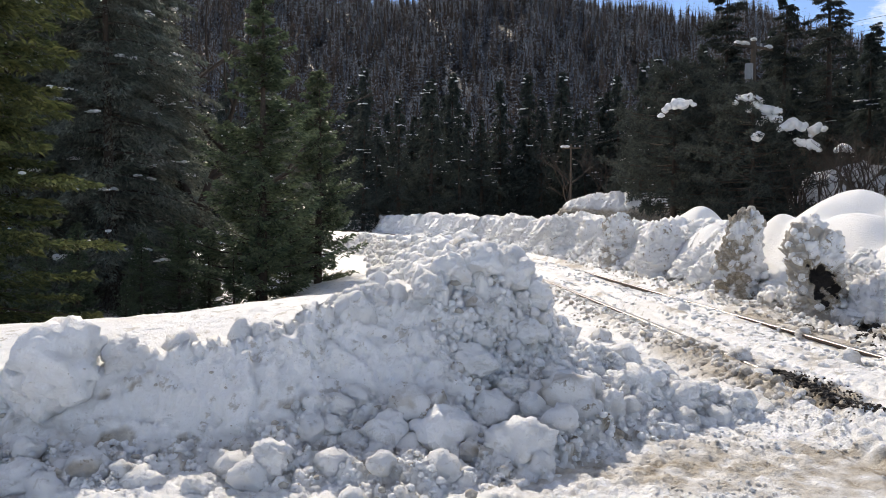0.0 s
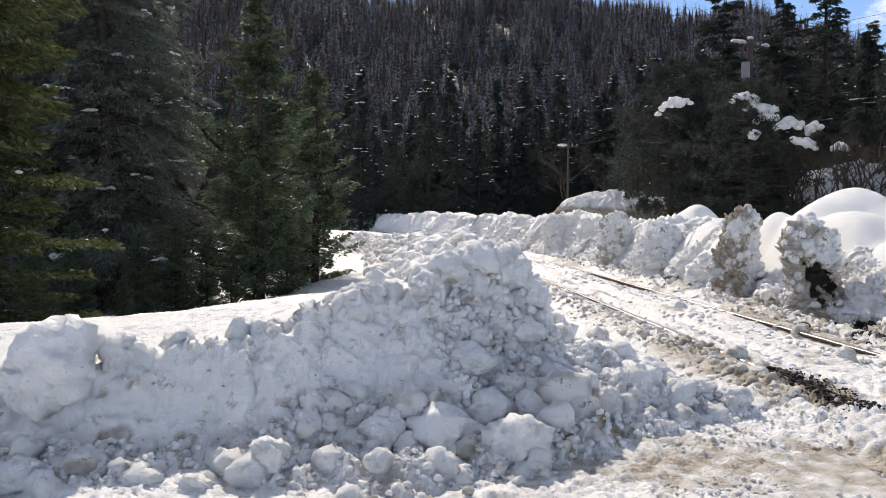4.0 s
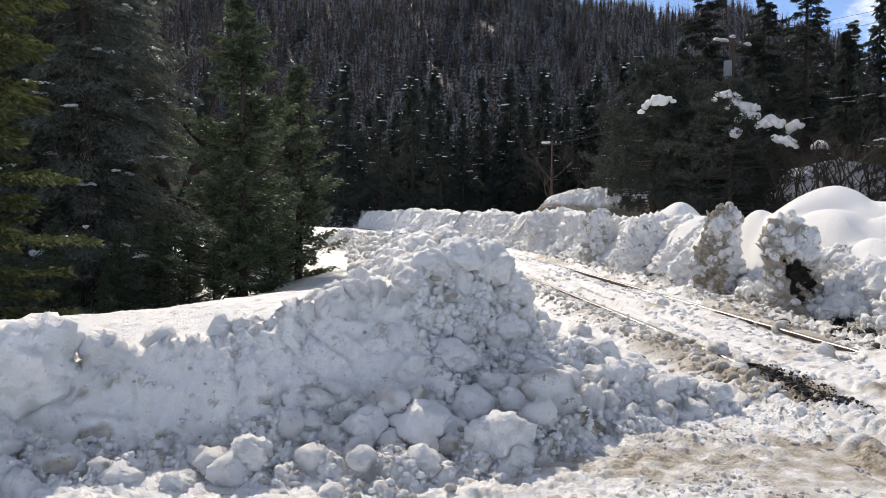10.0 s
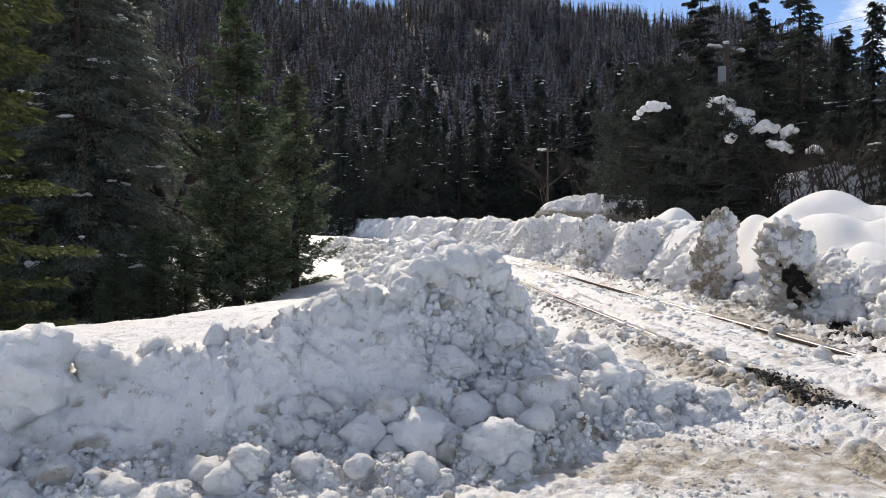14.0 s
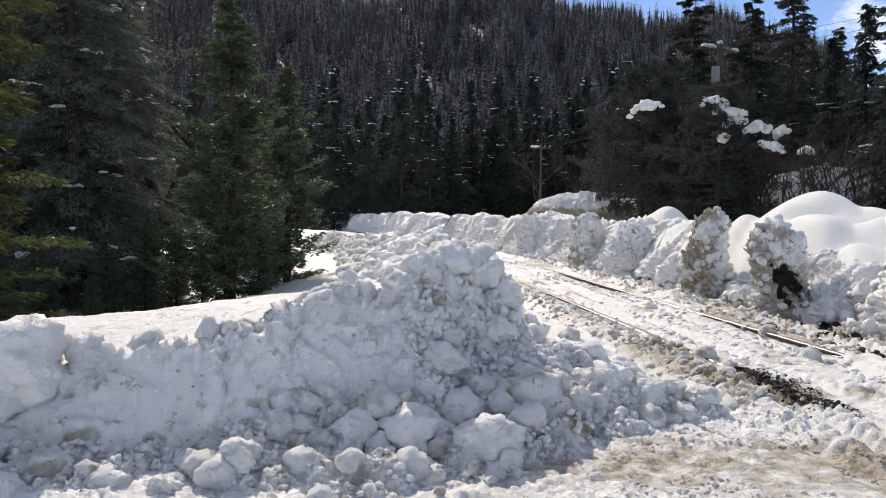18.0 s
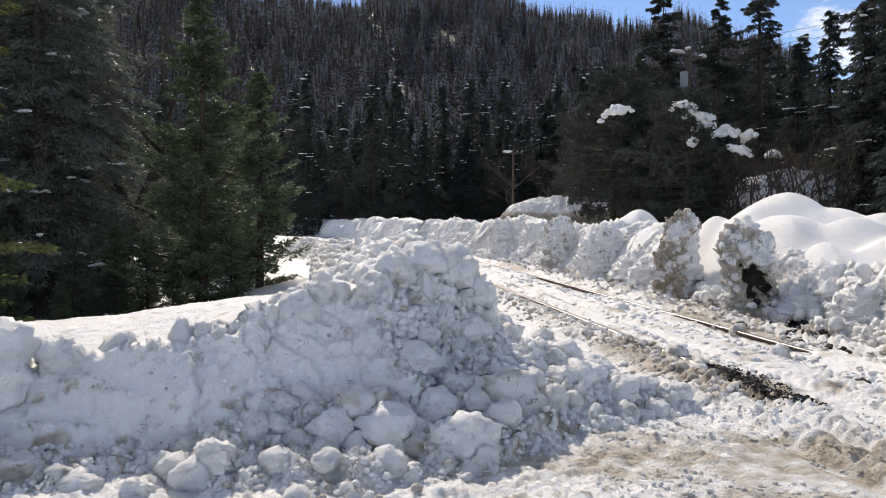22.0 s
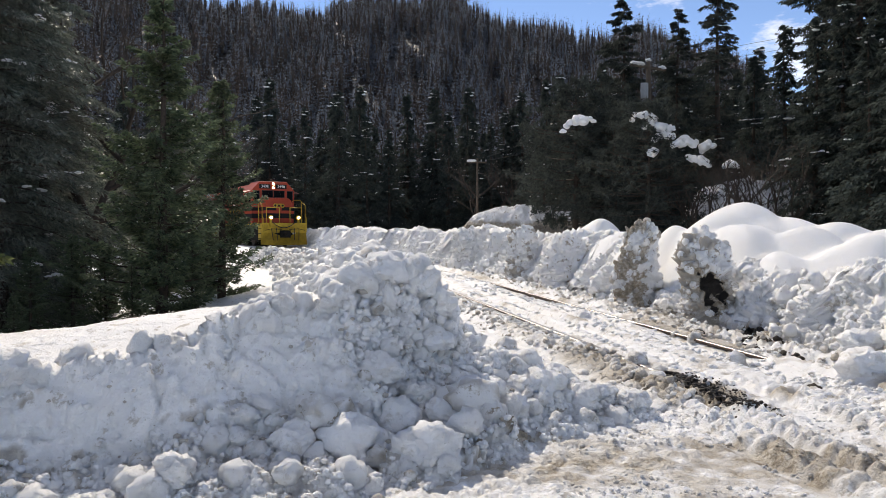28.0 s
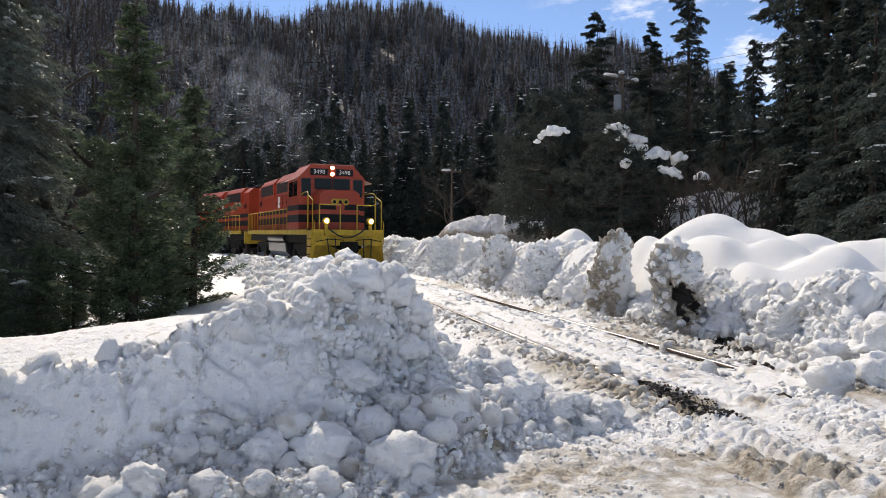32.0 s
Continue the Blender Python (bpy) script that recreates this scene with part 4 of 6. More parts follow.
def dome_field():
    """Deep untouched snow over heaped brush beyond the wall: smooth overlapping domes."""
    domes = [(7.2, 13.4, 1.15, 1.74), (6.2, 14.2, 0.8, 1.35), (7.9, 12.9, 1.1, 1.48), (6.5, 12.0, 1.0, 1.30), (7.2, 11.4, 0.9, 1.25), (8.2, 11.9, 0.9, 1.28), (7.4, 10.3, 0.8, 1.08), (8.5, 10.9, 1.0, 1.20), (9.4, 11.6, 1.1, 1.22), (9.0, 9.8, 1.0, 1.02), (7.0, 21.0, 0.8, 1.62),
             (10.2, 10.4, 1.2, 1.05), (7.0, 8.6, 0.9, 0.85), (6.4, 17.4, 0.9, 1.2), (11.5, 10.5, 1.5, 0.95), (9.5, 16.5, 1.4, 1.25), (5.9, 15.6, 0.7, 1.15), (6.0, 10.4, 0.8, 0.98), (6.2, 19, 0.8, 1.15), (8.2, 8.6, 1.0, 0.8)]
    xs, ys = np.linspace(4.6, 16, 190), np.linspace(5.4, 27, 300)
    x, y = [a.ravel() for a in np.meshgrid(xs, ys)]
    p = np.stack([x, y, 0 * x], -1)
    wx, wy = x + 0.18 * soft_noise(p * 1.1, 301), y + 0.18 * soft_noise(p * 1.1 + 7, 302)
    acc = np.exp(16 * (0.80 - 0.03 * np.abs(y - 13)))
    for cx, cy, r, h in domes:
        e = ((wx - cx) ** 2 + (wy - cy) ** 2) / (r * r)
        acc = acc + np.exp(16 * ((h + 0.14) * (0.42 + 0.58 * np.exp(-0.85 * e)) - 0.05 * e))
    z = np.log(acc) / 16 - 0.03 + 0.07 * layers(p * 1.0, 3, 0.4, 300)
    d = aside(x, y)
    z = z * step(1.9, 3.1, d) - 0.4 * step(2.6, 2.0, d)
    me = mesh_of("snow_mound", np.stack([x, y, z], -1), grid_faces(300, 190))
    me.materials.append(CLEAN)
    tagged(new("snow_mound", me), "smooth rounded mounds of deep untouched snow", "snow mound")


dome_field()


# ---- rails ----
def rail(side):
    bm_v, bm_f = [], []
    prof = [(-0.065, -0.16), (-0.065, -0.148), (-0.012, -0.125), (-0.012, -0.04), (-0.036, -0.03), (-0.036, -0.004), (-0.03, 0.0), (0.03, 0.0), (0.036, -0.004),
            (0.036, -0.03), (0.012, -0.04), (0.012, -0.125), (0.065, -0.148), (0.065, -0.16)]
    ys = np.concatenate([np.arange(5.8, 40, 0.5), np.arange(40, 140, 1.5)])
    k = len(prof)
    for y in ys:
        for a, b in prof:
            bm_v.append(along(y, np.float64(side * 0.7525 + a), b + 0.0))
    f = []
    for i in range(len(ys) - 1):
        for j in range(k):
            f.append((i * k + j, i * k + (j + 1) % k, (i + 1) * k + (j + 1) % k, (i + 1) * k + j))
    me = mesh_of("rail", np.array(bm_v), np.array(f)[:, ::-1], False)
    me.materials.append(STEEL)
    me.materials.append(RAILTOP)
    me.polygons.foreach_set("material_index", np.array([1 if j % k in (5, 6, 7) else 0 for j in range(len(f))], dtype=np.int32))
    return tagged(new("rail", me), "rusty steel rail with a worn shiny top", "rail", "rails of the railway")


for side in (-1, 1):
    rail(side)


# ---- trees ----
def sprays(p, way, side, length, width, bend):
    """Small pointed leaf sprays: four corners each, bent along the middle."""
    tip = p + way * length[:, None] + np.array([0, 0, -1.0]) * (bend * length)[:, None]
    mid = p + way * (0.5 * length)[:, None]
    a, b = mid + side * width[:, None], mid - side * width[:, None]
    v = np.stack([p, a, tip, b], 1).reshape(-1, 3)
    f = np.arange(len(v)).reshape(-1, 4)
    return v, f


def unit(v):
    return v / np.maximum(np.linalg.norm(v, axis=-1, keepdims=True), 1e-9)


def tube(tv, tf, path, r0, r1, k=6):
    """Adds a tapering tube along the path to the lists of corners and faces."""
    base, m = len(tv), len(path)
    for a, q in enumerate(path):
        d = unit(path[min(a + 1, m - 1)] - path[max(a - 1, 0)])
        e = unit(np.cross(d, [0.3, 0.9, 0.31]))
        g = np.cross(d, e)
        r = r0 + (r1 - r0) * a / (m - 1)
        for j in range(k):
            an = 6.283 * j / k
            tv.append(q + r * (e * math.cos(an) + g * math.sin(an)))
    for a in range(m - 1):
        for j in range(k):
            tf.append((base + a * k + j, base + a * k + (j + 1) % k, base + (a + 1) * k + (j + 1) % k, base + (a + 1) * k + j))


def tuft_pine_parts(seed, height, radius, limbs=84, tufts=26, tuft=0.17, needles=22, start=0.16, power=0.55):
    """A long-needled pine: round tufts of needles towards the ends of rising limbs."""
    rs = np.random.RandomState(seed)
    h = start + (0.985 - start) * ((np.arange(limbs) + rs.rand(limbs)) / limbs)
    u = (h - start) / (1 - start)
    az = np.arange(limbs) * 2.4 + rs.normal(0, 0.5, limbs)
    L = radius * np.clip(1 - u ** 1.7, 0.02, 1) ** power * (0.6 + 0.4 * step(0, 0.25, u)) * (0.5 + 0.55 * rs.rand(limbs)) + 0.12
    out = np.stack([np.cos(az), np.sin(az), 0 * az], -1)
    lat = np.stack([-np.sin(az), np.cos(az), 0 * az], -1)
    tv, tf = [], []
    tube(tv, tf, [np.array([0.04 * math.sin(4 * a + seed), 0.04 * math.cos(5 * a), a * height]) for a in np.linspace(-0.04, 0.98, 12)], 0.018 * height + 0.03, 0.012, 9)
    spot = lambda i, t: out[i] * (L[i] * t)[:, None] + np.array([0, 0, 1.0]) * (height * h[i] + L[i] * (0.10 * t + 0.18 * t * t - 0.25 * (1 - u[i]) * t))[:, None]
    for k in range(limbs):
        tube(tv, tf, list(spot(np.full(5, k), np.linspace(0, 0.95, 5))), 0.012 + 0.012 * L[k], 0.006, 4)
    i = np.repeat(np.arange(limbs), np.maximum((tufts * (0.4 + 0.6 * L / L.max())).astype(int), 2))
    t = 1 - 0.68 * rs.rand(len(i)) ** 1.3
    c = spot(i, t) + lat[i] * (rs.uniform(-0.32, 0.32, len(i)) * L[i] * (1.25 - 0.6 * t))[:, None] + np.array([0, 0, 1.0]) * (rs.normal(0.05, 0.5, len(i)) * tuft)[:, None]
    size = tuft * (0.6 + 0.7 * rs.rand(len(i)))
    p = np.repeat(c, needles, 0)
    m = len(p)
    way = unit(rs.normal(0, 1, (m, 3)) + np.array([0, 0, 0.35]) + 0.5 * np.repeat(out[i], needles, 0))
    side = unit(np.cross(way, rs.normal(0, 1, (m, 3))))
    ln = np.repeat(size, needles) * (0.7 + 0.5 * rs.rand(m))
    v, f = sprays(p + way * (0.08 * ln)[:, None], way, side, ln, ln * (0.07 + 0.05 * rs.rand(m)), 0.1 + 0 * ln)
    return mesh_of("trunk", np.array(tv), np.array(tf)), mesh_of("crown", v, f, False), None


def conifer_parts(seed, height, radius, branches, per_branch, spray, start=0.08, droop=0.35, rise=0.1, power=0.85, fan=0.32, ragged=0.35, gap=0.0, snow=0.0, snow_size=0.12, lift=-0.25, slim=0.17):
    """Meshes of trunk, crown and snow for one conifer that stands at the origin."""
    rs = np.random.RandomState(seed)
    h = start + (1 - start) * (np.arange(branches) + rs.rand(branches)) / branches
    az = rs.rand(branches) * 6.283
    keep = rs.rand(branches) > gap * step(0.15, 0.5, h)
    L = radius * np.clip(1 - (h - start) / (1 - start), 0.0, 1) ** power * (1 - ragged * rs.rand(branches)) * (0.75 + 0.25 * step(start, start + 0.12, h)) + 0.03 * radius
    L = L * (0.75 + 0.5 * (0.5 + 0.5 * np.sin(az * 2 + h * 19 + seed)))
    h, az, L = h[keep], az[keep], L[keep]
    nb = len(h)
    out = np.stack([np.cos(az), np.sin(az), 0 * az], -1)
    lat = np.stack([-np.sin(az), np.cos(az), 0 * az], -1)

    def spot(i, t):
        z = height * h[i] + L[i] * (rise * t - droop * t * t + 0.12 * droop * t ** 4)
        return out[i] * (L[i] * t)[:, None] + np.array([0, 0, 1.0]) * z[:, None]

    # sprays, more on long limbs
    cnt = np.maximum((per_branch * (0.35 + 0.65 * L / L.max())).astype(int), 3)
    i = np.repeat(np.arange(nb), cnt)
    n = len(i)
    t = 1 - (1 - 0.12) * rs.rand(n) ** 1.25
    t = np.clip(1.08 - t, 0.1, 1) if start > 0.9 else t
    s = rs.choice([-1.0, 1.0], n) * rs.rand(n) ** 0.8
    w = fan * (1.02 - t) ** 0.7 * L[i] + 0.04
    p = spot(i, t) + lat[i] * (s * w)[:, None] - np.array([0, 0, 1.0]) * (0.25 * np.abs(s) * w)[:, None] + rs.normal(0, 0.25, (n, 3)) * spray * np.array([1, 1, 0.6])
    way = unit(out[i] * 0.8 + lat[i] * (1.1 * s)[:, None] + rs.normal(0, 0.35, (n, 3)) + np.array([0, 0, lift]))
    side = unit(np.cross(way, unit(rs.normal(0, 0.5, (n, 3)) + np.array([0, 0, 1.0]))))
    ln = spray * (0.6 + 0.8 * rs.rand(n))
    v, f = sprays(p, way, side, ln, ln * (slim + 0.08 * rs.rand(n)), 0.15 + 0.25 * rs.rand(n))
    crown = mesh_of("crown", v, f, False)
    # trunk and limbs
    tv, tf = [], []

    hs = np.linspace(-0.03, 0.985, 12)
    lean = 0.006 * height
    tube(tv, tf, [np.array([lean * math.sin(3 * a + seed), lean * math.cos(4 * a + seed), a * height]) for a in hs], 0.0165 * height + 0.02, 0.008, 9)
    for b in range(0, nb, max(1, nb // 90)):
        bb = np.array([b] * 5)
        tube(tv, tf, list(spot(bb, np.linspace(0.0, 0.8, 5))), 0.010 + 0.008 * L[b], 0.004, 4)
    trunk = mesh_of("trunk", np.array(tv), np.array(tf))
    cap = None
    if snow > 0:
        m = max(3, int(nb * snow))
        i = rs.randint(0, nb, m)
        c = spot(i, 0.35 + 0.6 * rs.rand(m)) + np.array([0, 0, 0.03])
        if snow_size > 0.25:
            c = np.repeat(c, 12, 0) + rs.normal(0, 1, (m * 12, 3)) * snow_size * np.array([1.1, 1.1, 0.55])
            m = m * 12
        elif snow_size > 0.07:
            # thin flat lines of snow across the boughs
            m = max(3, m // 2)
            j = i[:m]
            k = np.tile(np.arange(-3, 4), m)
            run = unit(lat[j] * rs.uniform(-1, 1, (m, 1)) + out[j] * rs.uniform(-0.5, 0.5, (m, 1)))
            c = np.repeat(spot(j, 0.4 + 0.55 * rs.rand(m)), 7, 0) + np.repeat(run * (snow_size * (0.4 + 1.0 * rs.rand(m, 1))), 7, 0) * k[:, None] + rs.normal(0, 0.15 * snow_size, (m * 7, 3)) + np.array([0, 0, 0.03])
            m = m * 7
        cap = blob_mesh("snow_load", c, snow_size * (0.35 + 1.0 * rs.rand(m) ** 2), seed + 5, 0.62 if snow_size > 0.25 else 0.42, 2 if snow_size > 0.25 else 1)
    return trunk, crown, cap


def plant(kind, label, meshes, leaf, place, turn=0.0, size=1.0, group="", category="tree"):
    trunk, crown, cap = meshes
    x, y = place[:2]
    z = float(ground_height(np.array([x]), np.array([y]), False)[0]) - 0.08 if len(place) < 3 else place[2]
    tree = tagged(new(kind), label, category, group)
    tree.matrix_basis = pose(x, y, z, 0, 0, turn)
    tree.scale = (size, size, size)
    part("trunk", trunk, BARK, tree)
    part("crown", crown, leaf, tree)
    if cap:
        tagged(part("snow_load", cap, CLEAN, tree, "clumps of snow on the branches"), kind="stuff")
    return tree


def polar(bearing, dist):
    """A place at that many degrees right of +y and metres from the standpoint."""
    return dist * math.sin(radians(bearing)), dist * math.cos(radians(bearing))


def woods():
    # young cedar with a bare trunk, and its neighbours
    cedar = conifer_parts(11, 5.9, 1.75, 230, 330, 0.085, 0.025, -0.42, -0.12, 0.80, 0.24, 0.60, 0.30, 0.5, 0.035, 0.30)
    plant("cedar_tree", "young green cedar with a dark straight trunk", cedar, CEDAR, polar(-13.2, 18.0), 0, 1.25)
    c2 = conifer_parts(12, 4.6, 1.15, 140, 200, 0.085, 0.03, -0.40, -0.12, 0.6, 0.32, 0.45, 0.1, 0.4, 0.035, 0.30)
    plant("cedar_tree", "small green cedar at the edge of the snow", c2, CEDAR, polar(-9.2, 20.0), 40, 1.2)
    # golden green boughs of the nearest cedar
    c3 = conifer_parts(13, 9.0, 1.60, 330, 420, 0.075, 0.01, -0.22, -0.38, 0.40, 0.34, 0.55, 0.0, 0.05, 0.05, 0.12)
    plant("cedar_tree", "tall cedar with golden green drooping boughs", c3, GOLD, polar(-33.0, 11.5), 70, 1.25)
    f1 = conifer_parts(14, 9.5, 3.2, 330, 400, 0.095, 0.01, 0.45, 0.10, 0.6, 0.34, 0.4, 0.0, 0.40, 0.08, -0.25, 0.10)
    f2 = conifer_parts(15, 9.5, 3.0, 310, 380, 0.10, 0.01, 0.48, 0.10, 0.55, 0.34, 0.45, 0.05, 0.35, 0.08, -0.25, 0.10)
    for b, dist, turn, size, kind in ((-23.5, 20.5, 0, 1.1, f1), (-29.5, 21.5, 130, 1.15, f2), (-27, 26, 80, 1.25, f1), (-21.5, 31, 300, 1.2, f1),
                                      (-15, 33, 15, 0.6, f2), (-33, 28, 100, 1.35, f2), (-11.5, 35, 60, 0.75, f1), (-38, 21, 190, 1.2, f1), (-25.5, 23.5, 35, 1.2, f2), (-20.8, 23, 145, 1.05, f2), (-12.6, 29, 320, 0.72, f2)):
        plant("fir_tree", "tall dark fir with thin lines of snow on its boughs", kind, FIR, polar(b, dist), turn, size, "dark firs")
    for k, (b, dist, s) in enumerate(((-28, 15.5, 0.42), (-25.5, 17, 0.5), (-21.5, 17.5, 0.45), (-19.0, 18, 0.5), (-17.0, 19, 0.45), (-15.3, 17.5, 0.32), (-11.3, 18.5, 0.42), (-31, 16, 0.5), (-22.5, 15.5, 0.28), (-10.3, 22, 0.6))):
        plant("cedar_sapling", "low green cedar sapling under the firs", c2, FIR if k % 2 else CEDAR, polar(b, dist), k * 67, s, "saplings under the firs", "sapling")
    # row behind the bend
    kinds = [conifer_parts(20 + k, 14.5, 3.9, 190, 115, 0.23, 0.02, 0.42, 0.05, 0.95, 0.34, 0.5, 0.0, 0.15, 0.13) for k in range(3)]
    rs = np.random.RandomState(5)
    for k in range(74):
        b = -20 + 50 * (k + rs.rand()) / 74
        dist = 62 + 14 * rs.rand() + (8 if b < -6 else 0) - max(0, b - 10) * 0.9
        plant("fir_tree", "dark fir flecked with snow", kinds[k % 3], DARKFIR, polar(b, dist), rs.rand() * 360, 0.55 + 0.45 * rs.rand(), "firs behind the bend")
    # tall pines to the right
    p1 = conifer_parts(31, 17, 3.7, 190, 330, 0.17, 0.12, 0.15, 0.05, 0.6, 0.34, 0.7, 0.25, 0.04, 0.10)
    p2 = conifer_parts(32, 19, 4.0, 210, 330, 0.17, 0.14, 0.22, 0.0, 0.6, 0.34, 0.7, 0.25, 0.04, 0.10)
    for b, dist, s, kind in ((20.1, 43, 0.80, p1), (24.0, 45, 0.70, p2), (26.7, 46, 0.85, p2), (35.5, 33, 0.95, p1), (39, 30, 0.9, p2), (33.5, 40, 0.85, p2), (43, 28, 0.9, p1), (37.4, 34, 1.0, p2), (41.2, 33, 1.0, p1), (34.6, 37, 0.9, p1)):
        plant("pine_tree", "tall dark pine with an open crown", kind, PINE, polar(b, dist), b * 37, s, "tall pines")
    for b, dist, s in ((29, 38, 0.62), (31, 35, 0.66), (33, 31, 0.6), (35, 36, 0.8), (37, 29, 0.66), (39.5, 33, 0.8), (41.5, 27, 0.7), (44, 31, 0.8), (28, 50, 0.6), (24.5, 40, 0.5), (18, 44, 0.5), (21, 48, 0.6), (14.5, 46, 0.5), (34.6, 30, 0.62), (36, 27, 0.5), (38.2, 26, 0.66), (40, 24, 0.6)):
        plant("fir_tree", "dense dark fir at the edge of the clearing", kinds[int(b) % 3], DARKFIR, polar(b, dist), b * 71, s, "firs beyond the mounds")
    # bushy long-needled pines beyond the mounds
    bushy = [tuft_pine_parts(33, 7.0, 3.0), tuft_pine_parts(34, 7.5, 2.6, 96, 20), tuft_pine_parts(35, 6.6, 3.3, 80, 24)]
    for k, (b, dist, s) in enumerate(((16.8, 36, 1.12), (18.6, 39, 1.15), (15.2, 50, 1.0), (19.6, 34, 0.9), (23.4, 39, 0.7))):
        plant("pine_tree", "low bushy dark pine with long needles", bushy[k % 3], PINE, polar(b, dist), b * 53, s, "low pines")
    tree = plant("pine_tree", "bushy dark pine carrying thick clumps of snow", bushy[2], PINE, polar(22.0, 31.0), 20, 0.92, "low pines")
    # heavy clumps on its boughs: to the side, towards the road, height, length
    right, near = Vector((math.cos(radians(22)), -math.sin(radians(22)), 0)), Vector((-math.sin(radians(22)), -math.cos(radians(22)), 0))
    base = tree.matrix_basis.to_translation()
    rs = np.random.RandomState(61)
    for k, (u, f, z, ln) in enumerate(((-2.7, 0.4, 5.85, 1.3), (-0.15, 0.9, 5.85, 1.0), (0.35, 1.0, 5.45, 1.1), (0.55, 1.1, 5.05, 0.7), (1.25, 1.2, 4.75, 1.0), (1.8, 1.2, 4.05, 0.8), (2.1, 0.8, 4.6, 0.5), (3.0, 0.4, 3.9, 0.5), (0.1, 1.6, 4.4, 0.2))):
        n = max(3, int(ln * 8))
        e = np.linspace(-0.5, 0.5, n)
        bow = 0.30 * math.sin(2.1 * k + 1)
        c = np.stack([e * ln, rs.normal(0, 0.10, n), -(0.75 + bow) * ln * e * e + bow * ln * e + rs.normal(0, 0.05, n)], -1)
        cap = part("snow_clump", blob_mesh("snow_clump", c, (0.15 + 0.08 * rs.rand(n)) * (1.1 - 0.9 * np.abs(e)), 70 + k, 0.9, 2), CLEAN, tree, "thick clump of snow on a bough")
        q = (right * u + near * f + Vector((0, 0, z - base.z))) / 0.92
        cap.matrix_basis = pose(0, 0, 0, 0, 0, -20) @ Matrix.Translation(q) @ pose(0, 0, 0, 0, 12 * math.sin(3 * k), -22 + 14 * math.sin(5 * k))


woods()


def hill_forest():
    """The wooded hillside: one body of many snow-dusted conifers, each of ragged tiers of boughs."""
    rs = np.random.RandomState(9)
    V, F, M, base = [], [], [], 0
    many = 8600
    bearing = -40 + 85 * rs.rand(many)
    far = np.sqrt(78 ** 2 + (285 ** 2 - 78 ** 2) * rs.rand(many))
    px, py = far * np.sin(np.radians(bearing)), far * np.cos(np.radians(bearing))
    keep = ~(((bearing < -24) | (bearing > 30)) & (rs.rand(many) < 0.6)) & ~(np.abs(aside(px, py)) < np.where(far < 100, 7, 4))
    px, py, far = px[keep], py[keep], far[keep]
    pz = ground_height(px, py, False) - 0.3
    for x, y, z, r in zip(px, py, pz, far):
        hgt = 4.6 + 6.4 * rs.rand() ** 1.3 + (2.5 if r < 105 else 0)
        wide = hgt * (0.15 + 0.07 * rs.rand())
        n, small = (210, 0.62) if r < 150 else (140, 0.64) if r < 205 else (110, 0.66)
        tiers = hgt / 0.7
        h = 1 - rs.rand(n) ** 0.68
        h = np.clip((np.floor(h * tiers) + 0.55 * rs.rand(n)) / tiers, 0, 0.995)
        rad = wide * (1 - h) ** 0.9 + 0.04
        an = rs.rand(n) * 6.283
        rr = rad * np.sqrt(0.15 + 0.85 * rs.rand(n)) * (0.88 + 0.24 * np.sin(an * 2 + 2.4 * np.floor(h * tiers)))
        out = np.stack([np.cos(an), np.sin(an), 0 * an], -1)
        p = out * (rr * 0.8)[:, None] + np.stack([0 * h, 0 * h, hgt * (0.05 + 0.95 * h)], -1)
        way = unit(out * 0.9 + rs.normal(0, 0.35, (n, 3)) + np.array([0, 0, -0.35]))
        side = unit(np.cross(way, np.array([0, 0, 1.0])) + rs.normal(0, 0.25, (n, 3)))
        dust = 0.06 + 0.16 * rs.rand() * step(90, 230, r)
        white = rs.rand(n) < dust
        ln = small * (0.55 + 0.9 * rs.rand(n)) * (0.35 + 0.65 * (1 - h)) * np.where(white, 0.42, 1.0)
        v, _ = sprays(p, way, side, ln, ln * (0.26 + 0.16 * rs.rand(n)), 0.15 + 0 * ln)
        v = v + np.array([x, y, z])
        V.append(v)
        F.append(np.arange(len(v)).reshape(-1, 4) + base)
        base += len(v)
        # the dense inner crown: tier upon tier of boughs, each flaring out over the one below; its dark brown is
        # painted shade
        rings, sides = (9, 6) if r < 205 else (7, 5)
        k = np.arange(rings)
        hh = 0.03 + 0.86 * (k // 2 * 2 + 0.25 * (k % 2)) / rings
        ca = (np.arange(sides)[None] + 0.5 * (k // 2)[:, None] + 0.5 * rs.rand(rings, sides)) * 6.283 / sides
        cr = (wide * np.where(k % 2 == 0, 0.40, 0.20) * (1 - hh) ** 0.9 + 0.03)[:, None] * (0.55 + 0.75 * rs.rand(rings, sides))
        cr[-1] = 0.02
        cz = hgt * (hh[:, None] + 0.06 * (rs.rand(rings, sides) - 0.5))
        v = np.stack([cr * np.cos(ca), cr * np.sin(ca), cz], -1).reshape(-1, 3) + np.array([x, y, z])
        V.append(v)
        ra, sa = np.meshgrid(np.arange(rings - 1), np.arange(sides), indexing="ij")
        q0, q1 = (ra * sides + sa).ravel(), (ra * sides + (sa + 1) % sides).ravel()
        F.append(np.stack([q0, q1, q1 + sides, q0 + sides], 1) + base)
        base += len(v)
        brown = rs.rand() < 0.15
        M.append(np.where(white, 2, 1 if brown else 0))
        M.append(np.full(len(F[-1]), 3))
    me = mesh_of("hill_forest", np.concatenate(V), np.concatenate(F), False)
    for m in (HILLFIR, RUST, DUST, TWIG_AND_CROWN_SHADE):
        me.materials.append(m)
